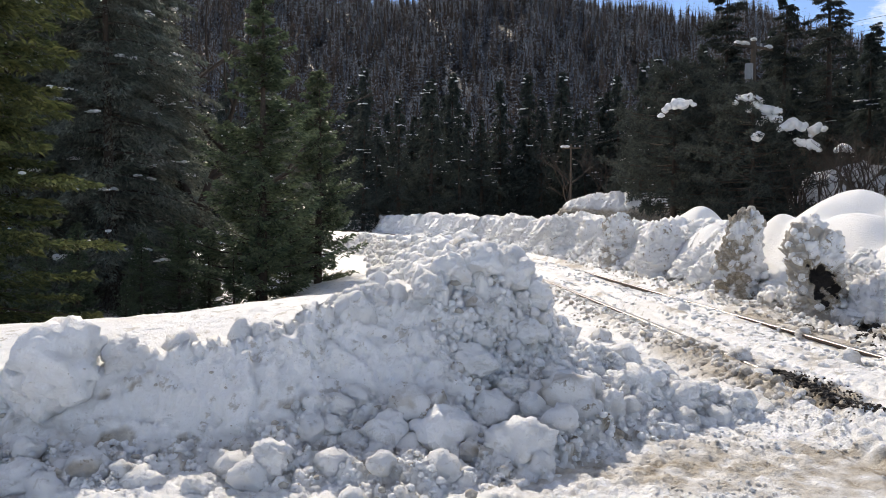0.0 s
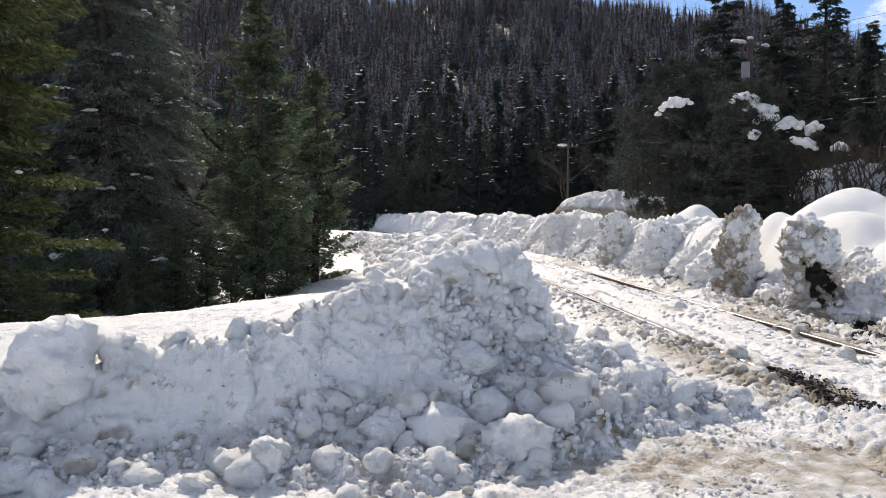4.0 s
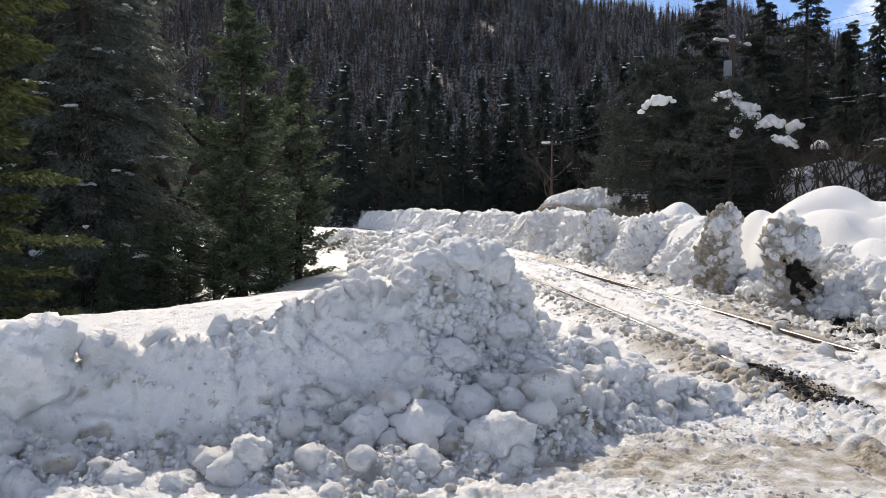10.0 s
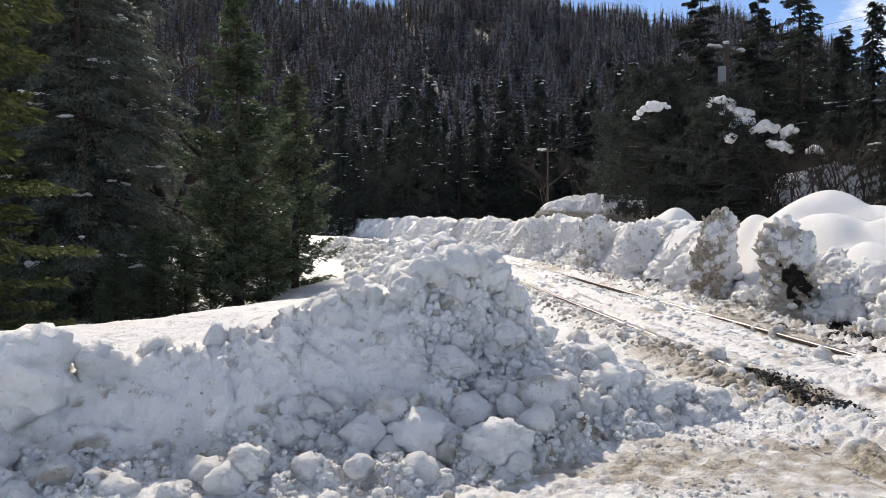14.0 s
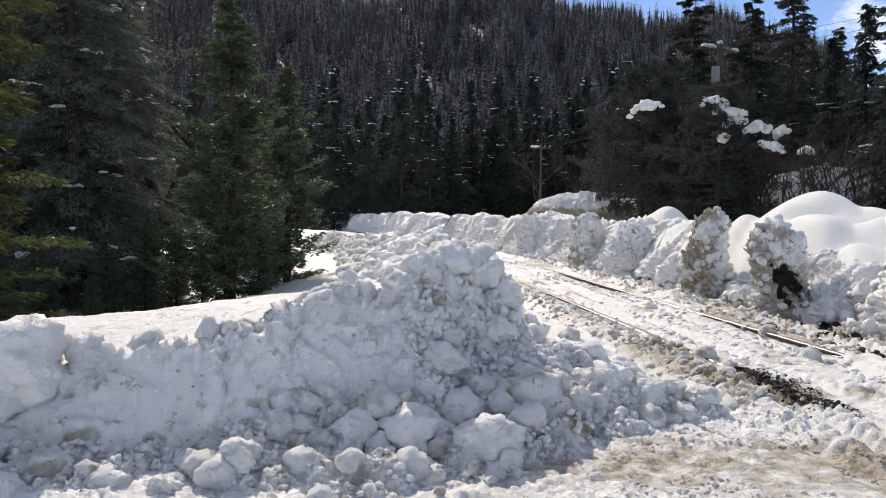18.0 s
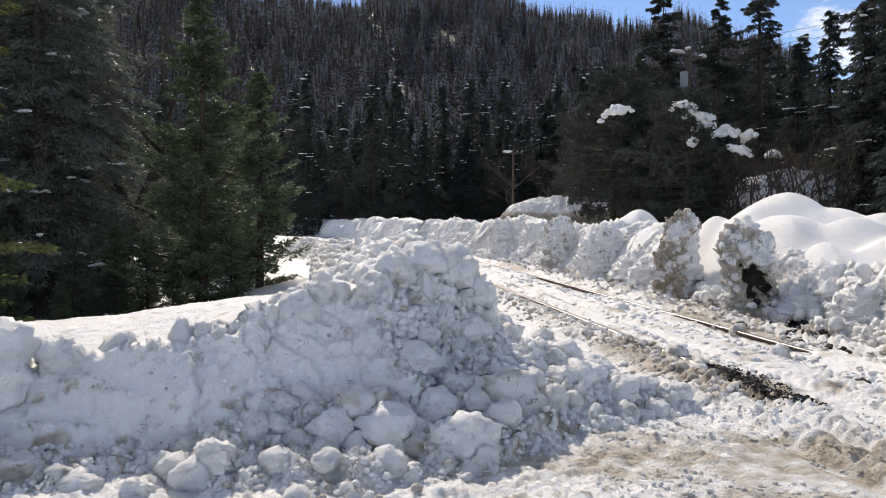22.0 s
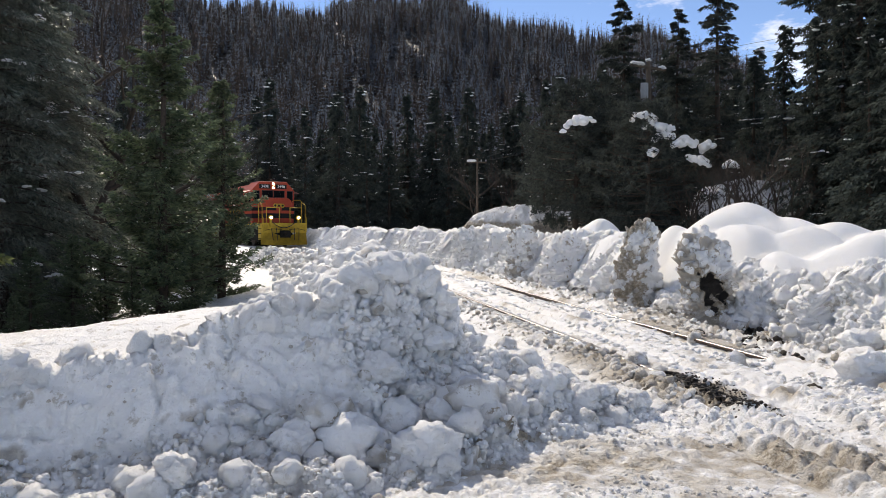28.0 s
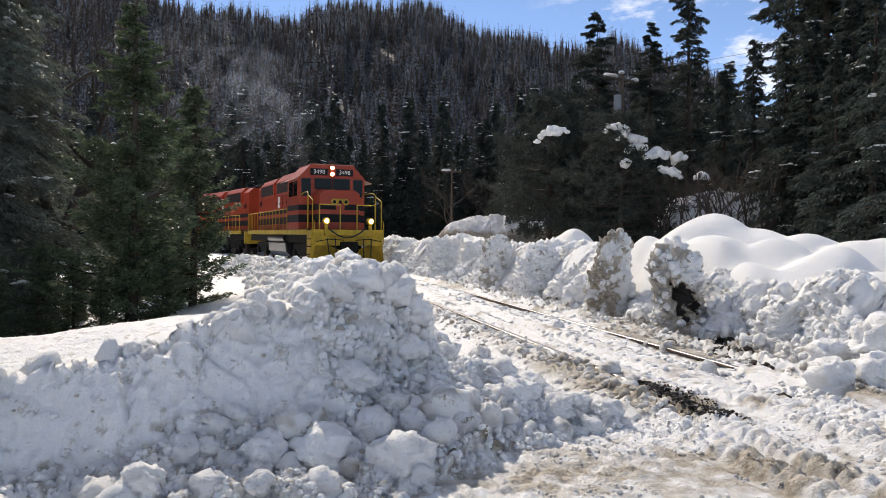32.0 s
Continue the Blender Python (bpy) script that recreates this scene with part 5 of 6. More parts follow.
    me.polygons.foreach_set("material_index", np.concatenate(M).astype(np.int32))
    tagged(new("hill_forest", me), "dense conifer forest dusted with snow on a hillside", "forest", kind="stuff")


hill_forest()


# ---- shapes for made things ----
def box(bm, x0, x1, y0, y1, z0, z1, bevel=0.0):
    r = bmesh.ops.create_cube(bm, size=1)
    bmesh.ops.transform(bm, matrix=Matrix.Translation(((x0 + x1) / 2, (y0 + y1) / 2, (z0 + z1) / 2)) @ Matrix.Diagonal((x1 - x0, y1 - y0, z1 - z0, 1)), verts=r["verts"])
    if bevel:
        edges = {e for v in r["verts"] for e in v.link_edges}
        bmesh.ops.bevel(bm, geom=list(edges), offset=bevel, segments=2, affect="EDGES", profile=0.6)
    return bm


def boxed(*a, **k):
    return box(bmesh.new(), *a, **k)


def extruded(outline, y0, y1, bevel=0.03):
    """An outline in x and z, drawn from y0 to y1."""
    bm = bmesh.new()
    vs = [bm.verts.new((x, y0, z)) for x, z in outline]
    f = bm.faces.new(vs)
    r = bmesh.ops.extrude_face_region(bm, geom=[f])
    bmesh.ops.translate(bm, vec=(0, y1 - y0, 0), verts=[g for g in r["geom"] if isinstance(g, bmesh.types.BMVert)])
    bmesh.ops.recalc_face_normals(bm, faces=bm.faces)
    if bevel:
        bmesh.ops.bevel(bm, geom=bm.edges[:], offset=bevel, segments=2, affect="EDGES", profile=0.6)
    return bm


def drum(radius, y0, y1, x, z, seg=28, axis="Y"):
    bm = bmesh.new()
    turn = pose(0, 0, 0, 90, 0, 0) if axis == "Y" else pose(0, 0, 0, 0, 90, 0) if axis == "X" else Matrix()
    mid = (x, (y0 + y1) / 2, z) if axis == "Y" else (x, y0, z)
    depth = abs(y1 - y0)
    bmesh.ops.create_cone(bm, cap_ends=True, segments=seg, radius1=radius, radius2=radius, depth=depth, matrix=Matrix.Translation(mid) @ turn)
    return bm


def rod(points, radius, seg=8):
    """A bent rod through the points."""
    bm = bmesh.new()
    rings = []
    pts = [Vector(p) for p in points]
    for i, p in enumerate(pts):
        d = (pts[min(i + 1, len(pts) - 1)] - pts[max(i - 1, 0)]).normalized()
        e = d.cross(Vector((0.31, 0.17, 0.93)))
        e = (e if e.length > 0.1 else d.cross(Vector((1, 0, 0)))).normalized()
        g = d.cross(e)
        rings.append([bm.verts.new(p + radius * (e * math.cos(6.2832 * k / seg) + g * math.sin(6.2832 * k / seg))) for k in range(seg)])
    for a, b in zip(rings, rings[1:]):
        for k in range(seg):
            bm.faces.new((a[k], a[(k + 1) % seg], b[(k + 1) % seg], b[k]))
    bm.faces.new(rings[0][::-1])
    bm.faces.new(rings[-1])
    return bm


def sagging(a, b, drop, n=10):
    a, b = Vector(a), Vector(b)
    return [a.lerp(b, k / n) - Vector((0, 0, drop * 4 * (k / n) * (1 - k / n))) for k in range(n + 1)]


# ---- bare trees ----
def bare_tree_mesh(seed, height, spread, depth=5, lean=0.0, stems=1):
    rs = random.Random(seed)
    V, F = [], []

    def limb(p, d, length, r, level_):
        n = 5
        pts = [p]
        for k in range(n):
            d = (d + Vector((rs.gauss(0, 0.12), rs.gauss(0, 0.12), rs.gauss(0.04, 0.08)))).normalized()
            pts.append(pts[-1] + d * (length / n))
        sides = 6 if r > 0.03 else 4 if r > 0.01 else 3
        base = len(V)
        for k, q in enumerate(pts):
            e = d.cross(Vector((0.3, 0.8, 0.5))).normalized()
            g = d.cross(e)
            rr = r * (1 - 0.55 * k / n)
            for j in range(sides):
                V.append(q + rr * (e * math.cos(6.283 * j / sides) + g * math.sin(6.283 * j / sides)))
        for k in range(n):
            for j in range(sides):
                F.append((base + k * sides + j, base + k * sides + (j + 1) % sides, base + (k + 1) * sides + (j + 1) % sides, base + (k + 1) * sides + j))
        if level_ >= depth:
            return
        for _ in range(4 if level_ < 2 else 3):
            at = rs.randint(2, n)
            out = Vector((rs.gauss(0, 1), rs.gauss(0, 1), rs.gauss(0.25, 0.5))).normalized()
            limb(pts[at], (d * 0.75 + out * spread).normalized(), length * rs.uniform(0.5, 0.72), r * 0.5, level_ + 1)

    for _ in range(stems):
        limb(Vector((rs.uniform(-0.3, 0.3) * (stems > 1), rs.uniform(-0.3, 0.3) * (stems > 1), -0.2)), Vector((lean + rs.gauss(0, 0.15) * (stems > 1), rs.gauss(0, 0.15) * (stems > 1), 1)).normalized(), height * 0.45, 0.014 * height + 0.01, 1)
    return mesh_of("bare_branches", np.array([v[:] for v in V]), np.array(F))


def bare_trees():
    a, b = bare_tree_mesh(601, 9.0, 0.75, 6), bare_tree_mesh(611, 4.0, 0.7, 5, 0.0, 4)
    for bearing, dist, size, me, label in ((-16.4, 23, 1.45, a, "bare leafless tree with spreading reddish twigs"), (-18.6, 21.5, 1.2, a, "bare leafless tree with spreading reddish twigs"),
                                           (9.0, 60, 0.95, a, "pale leafless tree before the dark firs"), (10.4, 63, 0.9, a, "pale leafless tree before the dark firs"), (11.3, 60, 0.8, a, "pale leafless tree before the dark firs"),
                                           (26.5, 30, 1.0, b, "bare shrub with dark stems"), (28.0, 29, 1.1, b, "bare shrub with dark stems"), (24.8, 32, 1.15, b, "bare shrub with dark stems"), (30, 30, 1.2, b, "bare shrub with dark stems"),
                                           (33, 33, 1.3, b, "bare shrub with dark stems"), (29, 36, 1.4, b, "bare shrub with dark stems")):
        x, y = polar(bearing, dist)
        t = tagged(new("bare_tree"), label, "tree", "leafless trees")
        t.matrix_basis = pose(x, y, float(ground_height(np.array([x]), np.array([y]), False)[0]) - 0.05, 0, 0, bearing * 47)
        t.scale = (size, size, size)
        part("branching", me, TWIG_AND_CROWN_SHADE, t)


bare_trees()


# ---- heap of snow and brush beyond the wall, and snowy scrub ----
def heap(x0, y0, x1, y1, width, top, seed, name, label, dirty):
    rows, cols = 160, 90
    t, u = np.meshgrid(np.linspace(0, 1, rows), np.linspace(-1, 1, cols), indexing="ij")
    t, u = t.ravel(), u.ravel()
    dx, dy = x1 - x0, y1 - y0
    ln = math.hypot(dx, dy)
    g = float(ground_height(np.array([(x0 + x1) / 2]), np.array([(y0 + y1) / 2]), False)[0])
    hgt = np.sqrt(np.clip(1 - (2 * t - 1) ** 4, 0, 1)) * np.clip(1 - np.abs(u) ** 1.6, 0, 1) ** 0.7
    v = np.stack([x0 + dx * t - dy / ln * u * width, y0 + dy * t + dx / ln * u * width, g - 0.25 + (top - g + 0.25) * hgt], -1)
    n = normals_of(v, rows, cols)
    n = np.where(n[:, 2:] < 0, -n, n)
    v = v + n * (crumble(v * 0.6, 0.4, 0.22, 0.1, seed))[:, None]
    me = mesh_of(name, v, grid_faces(rows, cols))
    soil_or_shade(me, np.clip(0.1 + dirty * step(0.75, 0.45, hgt) + 0.15 * layers(v, 3, 0.5, seed + 3), 0, 1))
    me.materials.append(ROCKY)
    tagged(new(name, me), label, "snow heap")


heap(7.2, 48.0, 14.6, 42.4, 2.0, 3.0, 701, "snow_mass", "heap of ploughed snow over brown brush", 0.95)
heap(14.6, 32.6, 19.8, 28.2, 1.8, 3.5, 721, "snow_mass", "snow-covered scrub behind the mounds", 0.35)


# ---- power line ----
def utility_pole(x, y, top, turn, can, arm=1.0):
    g = float(ground_height(np.array([x]), np.array([y]), False)[0])
    p = tagged(new("utility_pole"), "weathered wooden utility pole with snow on its crossarm", "utility pole", "power line")
    p.matrix_basis = pose(x, y, g, 0, 0, turn)
    h = top - g
    bm = bmesh.new()
    bmesh.ops.create_cone(bm, cap_ends=True, segments=14, radius1=0.17 * arm, radius2=0.11 * arm, depth=h + 0.6, matrix=Matrix.Translation((0, 0, h / 2 - 0.3)))
    part("pole_shaft", bm, POLE, p)
    part("crossarm", boxed(-1.2 * arm, 1.2 * arm, -0.06, 0.06, h - 0.38, h - 0.26, bevel=0.01), POLE, p)
    for k, x_ in enumerate((-1.1, -0.5, 0.5, 1.1)):
        part("insulator", drum(0.05, 0, 0.16, 0, 0, 12, "Z"), CAN, p).location = (x_ * arm, 0, h - 0.18)
    c = [(x_, 0, h - 0.20) for x_ in (-1.05, -0.75, -0.45)] + [(0, 0, h + 0.05), (1.0, 0, h - 0.22)]
    c = [(a * arm, b, z) for a, b, z in c][:5 if can else 3]
    for q, s in zip(c, (0.2, 0.24, 0.2, 0.2, 0.22)):
        part("snow_cap", blob_mesh("snow_cap", [q], [s], int(s * 100), 0.5, 2), CLEAN, p)
    if can:
        bm = drum(0.19, 0, 0.75, 0, 0, 20, "Z")
        tr = part("transformer", bm, CAN, p, "grey drum transformer")
        tr.location = (-0.38, -0.1, h - 1.55)
    return p


utility_pole(14.95, 37.1, 10.05, 25, True)
utility_pole(9.6, 57.4, 7.2, 0, False, 0.6)


def wires():
    for dx, z in ((-1.05, 9.85), (1.05, 9.85)):
        for a, b, sag in (((14.95 + dx, 37.1 + dx * 0.4, z), (9.6 + 0.6 * dx, 57.4, 7.05), 1.0), ((14.95 + dx, 37.1 + dx * 0.4, z), (34.0 + dx, 19.0, z + 3.2), 0.9)):
            tagged(part("wire", rod(sagging(a, b, sag, 16), 0.008, 5), WIRE), "thin grey overhead wire between the poles", "wire", "overhead wires")


wires()


# ---- dirt at the crossing ----
def crossing_dirt():
    rs = random.Random(123)
    for x, y, s in ((3.99, 6.15, 0.16), (2.52, 6.10, 0.22), (2.42, 6.22, 0.14), (4.75, 6.15, 0.14), (1.95, 6.35, 0.13), (4.6, 9.6, 0.16), (4.9, 9.3, 0.2), (4.95, 8.8, 0.18), (5.0, 8.3, 0.2), (5.05, 9.9, 0.18), (4.85, 8.0, 0.14)):
        z = float(ground_height(np.array([x]), np.array([y]), False)[0])
        me = rs.choice(GRIT_CHUNKS).copy()
        me.materials.clear()
        me.materials.append(EARTH)
        ob = tagged(new("earth_clod", me), "dark clod of frozen earth thrown up by the plough", "clod", "clods of earth")
        ob.matrix_basis = pose(x, y, z + 0.1 * s, rs.uniform(-20, 20), rs.uniform(-20, 20), rs.uniform(0, 360)) @ Matrix.Diagonal((s, s, s * 0.8, 1))
    c, k = [], []
    for _ in range(3600):
        y = rs.uniform(5.4, 6.9)
        d = -0.80 + rs.gauss(0, 0.085)
        p = along(np.float64(y), np.float64(d), 0.0)
        c.append((p[0], p[1], 0.0))
        k.append(rs.uniform(0.004, 0.011))
    c = np.array(c)
    c[:, 2] = ground_height(c[:, 0], c[:, 1]) + 0.004
    me = blob_mesh("ballast_gravel", c, np.array(k), 15, 0.7)
    me.materials.append(STONE)
    tagged(new("ballast_gravel", me), "dark crushed stone bared in a trough by the rail", "gravel", kind="stuff")


def slush_crumbs():
    """Fine crumbs of gritty snow on the road's edge and along the rails."""
    rs = np.random.RandomState(321)
    x, y = rs.uniform(0.2, 4.8, 3600), 3.0 + 2.7 * rs.rand(3600)
    size = 0.005 + 0.014 * rs.rand(3600) ** 2
    yr = 5.8 + 7.5 * rs.rand(4200) ** 1.3
    d = rs.choice([-1.2, -0.95, -0.9, 0.5, 0.95, 1.25, 1.5], 4200) + rs.normal(0, 0.13, 4200)
    p = along(yr, d)
    x, y, size = np.concatenate([x, p[:, 0]]), np.concatenate([y, p[:, 1]]), np.concatenate([size, 0.010 + 0.028 * rs.rand(4200) ** 2.5])
    q = np.stack([x, y, 0 * x], -1)
    ok = (layers(q * 1.4, 2, 0.5, 331) > -0.12) & (np.abs(np.abs(aside(x, y)) - 0.7525) > 0.07) & ~((np.abs(aside(x, y) + 0.8) < 0.22) & (y > 5.2) & (y < 7.0))
    q, size = q[ok], size[ok]
    q[:, 2] = ground_height(q[:, 0], q[:, 1]) + 0.3 * size
    me = blob_mesh("slush_crumbs", q, size, 33, 0.75)
    v = np.zeros(len(me.vertices) * 3)
    me.vertices.foreach_get("co", v)
    v = v.reshape(-1, 3)
    soil_or_shade(me, np.clip(ground_grit_and_black(v[:, 0], v[:, 1]) * 0.9, 0, 0.6))
    me.materials.append(GROUND)
    tagged(new("slush_crumbs", me), "fine crumbs of gritty snow along road and rails", "slush", kind="stuff")


def wet_earth():
    """Dark wet earth churned up at the foot of the wall and along the bare trough."""
    rs = np.random.RandomState(381)
    y = np.concatenate([6.8 + 4.0 * rs.rand(1100), 5.4 + 1.5 * rs.rand(700)])
    foot = np.interp(y, [6, 9, 11], [1.25, 1.6, 1.85])
    d = np.concatenate([foot[:1100] + rs.normal(-0.10, 0.16, 1100), -0.82 + rs.normal(0, 0.10, 700)])
    p = along(y, d)
    keep = (soft_noise(p * 2.6, 383) > 0.0) | (d < 0)
    p, d = p[keep], d[keep]
    p[:, 2] = np.maximum(ground_height(p[:, 0], p[:, 1]), np.where(d > 0, level(p[:, 1]) - 0.14 + 0.3 * np.clip(d - 1.5, 0, 1), -9))
    size = np.where(d > 0, 0.02 + 0.10 * rs.rand(len(p)) ** 2.6, 0.010 + 0.030 * rs.rand(len(p)))
    me = joined_clods("churned_earth", p + np.array([0, 0, 1.0]) * (0.15 * size[:, None]), size, 385, 0.0, 0.8)
    me.materials.append(EARTH)
    tagged(new("churned_earth", me), "dark wet earth churned up among the dirty snow", "earth", kind="stuff")


def bed_clods():
    """Pressed lumps in rows between the rails, and gritty broken slush along both sides of them."""
    rs = np.random.RandomState(371)
    y, d = [], []
    for lane, gap in ((-0.52, 0.16), (-0.36, 0.13), (-0.12, 0.20), (0.16, 0.13), (0.32, 0.14), (0.55, 0.17)):
        k = np.arange(6.6, 30, gap)
        y.append(k + rs.normal(0, 0.025, len(k)))
        d.append(lane + 0.05 * np.sin(k * 0.9 + lane * 9) + rs.normal(0, 0.03, len(k)))
    y, d = np.concatenate(y), np.concatenate(d)
    p = along(y, d)
    keep = soft_noise(p * np.array([2.0, 0.7, 1]), 373) > -0.45
    p = p[keep]
    p[:, 2] = ground_height(p[:, 0], p[:, 1])
    size = 0.05 + 0.05 * rs.rand(len(p))
    me = joined_clods("pressed_lumps", p, size, 375, 0.06 + 0.10 * rs.rand(len(p)), 0.6)
    me.materials.append(SNOW)
    tagged(new("pressed_lumps", me), "rows of pressed snow lumps between the rails", "snow", kind="stuff")
    n = 2600
    y = 5.7 + 16 * rs.rand(n) ** 1.5
    d = np.where(rs.rand(n) < 0.55, -1.16, 1.22) + rs.normal(0, 0.20, n)
    p = along(y, d)
    p = p[(np.abs(np.abs(d) - 0.7525) > 0.16) & ~((np.abs(d + 0.84) < 0.24) & (y < 7.1))]
    n = len(p)
    p[:, 2] = ground_height(p[:, 0], p[:, 1])
    size = 0.018 + 0.085 * rs.rand(n) ** 3
    me = joined_clods("slush_clods", p + np.array([0, 0, 1.0]) * (0.1 * size[:, None]), size, 377, 0.22 + 0.40 * rs.rand(n), 0.8)
    me.materials.append(GROUND)
    tagged(new("slush_clods", me), "broken clods of gritty slush along the rails", "slush", kind="stuff")


crossing_dirt()
slush_crumbs()
bed_clods()
wet_earth()


# ---- locomotives ----
ORANGE = plain_material("orange_red_paint", (0.37, 0.046, 0.018), 0.42, 0, 0.25, 1.6, 0, 0.35)
COAL = plain_material("black_paint", (0.012, 0.012, 0.013), 0.6, 0, 0.3, 3.0, 0, 0.2)
YELLOW = plain_material("yellow_paint", (0.44, 0.29, 0.030), 0.6, 0, 0.3, 3.0, 0, 0.3)
SOOT = plain_material("sooty_iron", (0.014, 0.013, 0.012), 0.85, 0, 0.4, 5.0, 0.01, 0.15)
TANK = plain_material("wet_dark_steel", (0.035, 0.035, 0.038), 0.30, 0.3, 0.3, 2.0)
GREY = plain_material("grey_grille", (0.030, 0.018, 0.016), 0.7, 0.1, 0.3, 8.0)
WHITE = plain_material("white_lettering", (0.78, 0.78, 0.76), 0.5, 0, 0.05, 8.0)
GLASS = plain_material("dark_glass", (0.008, 0.009, 0.010), 0.12, 0, 0.1, 3.0, 0, 0.12)
# roof sheets and sunshades, paler and greyer than the orange sides
ROOF = plain_material("pale_red_roof", (0.46, 0.20, 0.16), 0.5, 0, 0.25, 2.0)
RUBBER = plain_material("black_hose", (0.018, 0.018, 0.018), 0.6)


def lamp_material():
    m, n, l, b = stuff_of("lit_lamp")
    b.inputs["Base Color"].default_value = (0.9, 0.85, 0.7, 1)
    b.inputs["Emission Color"].default_value = (1.0, 0.80, 0.50, 1)
    b.inputs["Emission Strength"].default_value = 9
    return m


LIT = lamp_material()


def lettering(name, text, size, m, material, parent):
    cu = bpy.data.curves.new(name, "FONT")
    cu.body, cu.size, cu.align_x, cu.align_y, cu.extrude = text, size, "CENTER", "CENTER", 0.004
    tmp = bpy.data.objects.new(name, cu)
    scene.collection.objects.link(tmp)
    me = bpy.data.meshes.new_from_object(tmp.evaluated_get(bpy.context.evaluated_depsgraph_get()))
    bpy.data.objects.remove(tmp)
    ob = part(name, me, material, parent, "white painted number")
    ob.matrix_basis = m
    return ob


WHEELSETS = []


def locomotive(number, lamps):
    """Road diesel on two trucks; its front coupler faces -y, y = 0 at the pilot, z = 0 on the rails."""
    L = tagged(new("locomotive"), "orange and black diesel locomotive with a yellow pilot and railings", "locomotive")
    q = lambda name, bm, mat, label="": part(name, bm, mat, L, label)
    # frame, walkway and side sill
    q("underframe", boxed(-1.25, 1.25, 0.6, 17.8, 1.02, 1.52, bevel=0.02), SOOT)
    q("walkway", boxed(-1.53, 1.53, 0.35, 18.0, 1.56, 1.63), SOOT)
    for s in (-1, 1):
        q("side_sill", boxed(min(s * 1.50, s * 1.56), max(s * 1.50, s * 1.56), 1.2, 17.2, 1.40, 1.62, bevel=0.008), YELLOW, "yellow walkway edge")
    # low nose
    q("nose", extruded([(-0.92, 1.63), (0.92, 1.63), (0.92, 3.18), (0.70, 3.36), (-0.70, 3.36), (-0.92, 3.18)], 1.55, 2.95, 0.05), ORANGE)
    for z0, z1 in ((2.50, 2.74), (1.96, 2.30)):
        q("nose_stripe", boxed(-0.925, 0.925, 1.543, 2.9, z0, z1), COAL, "black stripe")
    # cab with chamfered roof
    cab = [(-1.53, 1.63), (1.53, 1.63), (1.53, 3.98), (0.98, 4.57), (-0.98, 4.57), (-1.53, 3.98)]
    q("cab", extruded(cab, 2.9, 5.35, 0.04), ORANGE)
    q("cab_roof", extruded([(-1.0, 4.578), (1.0, 4.578), (1.0, 4.60), (-1.0, 4.60)], 2.98, 5.3, 0.0), ROOF)
    for z0, z1 in ((2.50, 2.74), (1.96, 2.30)):
        q("cab_stripe", boxed(-1.536, 1.536, 2.894, 5.34, z0, z1), COAL, "black stripe")
    for x in (-0.42, 0.42):
        w = q("windshield", boxed(x - 0.37, x + 0.37, 2.862, 2.892, 3.48, 3.92, bevel=0.012), GLASS, "dark windshield pane")
        part("gasket", frame_bar(x - 0.40, x + 0.40, 2.872, 2.896, 3.45, 3.95, 0.035), RUBBER, w)
        part("wiper", rod([(x, 2.855, 3.95), (x + 0.12, 2.85, 3.6)], 0.008, 5), RUBBER, w)
    for x in (-1.20, 1.20):
        w = q("front_door_window", boxed(x - 0.19, x + 0.19, 2.862, 2.892, 3.16, 3.90, bevel=0.012), GLASS)
        part("gasket", frame_bar(x - 0.22, x + 0.22, 2.872, 2.896, 3.13, 3.93, 0.03), RUBBER, w)
    for s in (-1, 1):
        for y0, y1 in ((3.25, 3.95), (4.15, 4.95)):
            q("side_window", boxed(min(s * 1.52, s * 1.55), max(s * 1.52, s * 1.55), y0, y1, 3.15, 3.82, bevel=0.01), GLASS)
        q("sunshade", extruded([(s * 1.50, 3.95), (s * 1.95, 3.78), (s * 1.95, 3.80), (s * 1.50, 3.98)], 3.1, 5.0, 0.0), ROOF, "reddish sunshade over the cab window")
    # number boards and headlight
    for x in (-0.62, 0.56):
        nb = q("number_board", boxed(x - 0.40, x + 0.40, 2.84, 2.89, 4.08, 4.38, bevel=0.02), COAL)
        lettering("number", number, 0.27, pose(x, 2.832, 4.225, 90, 0, 0), WHITE, nb)
    hl = q("headlight", boxed(-0.16, 0.12, 2.80, 2.9, 3.98, 4.56, bevel=0.04), ORANGE)
    for z in (4.42, 4.14):
        part("lens", drum(0.085, 2.775, 2.80, -0.02, z, 20), LIT if lamps else GLASS, hl, "lit headlight" if lamps else "")
    # emblem on the nose, plain shapes
    em = q("emblem", extruded([(-0.42, 2.84), (-0.32, 2.98), (0.32, 2.98), (0.42, 2.84), (0.32, 2.70), (-0.32, 2.70)], 1.515, 1.54, 0.0), YELLOW, "yellow six-sided plate")
    for x in (-0.26, 0.0, 0.26):
        part("emblem_mark", drum(0.075, 1.500, 1.514, x, 2.84, 14), COAL, em)
    part("emblem_disc", drum(0.20, 1.505, 1.513, 0.0, 2.62, 18), ORANGE, em)
    # long hood
    hood = [(-0.95, 1.63), (0.95, 1.63), (0.95, 4.12), (0.62, 4.42), (-0.62, 4.42), (-0.95, 4.12)]
    q("long_hood", extruded(hood, 5.35, 16.9, 0.03), ORANGE)
    q("hood_roof", extruded([(-0.60, 4.425), (0.60, 4.425), (0.60, 4.45), (-0.60, 4.45)], 5.4, 16.8, 0.0), ROOF)
    q("radiator_housing", extruded([(-1.05, 3.50), (1.05, 3.50), (1.05, 4.20), (0.78, 4.50), (-0.78, 4.50), (-1.05, 4.20)], 11.4, 15.6, 0.03), ORANGE)
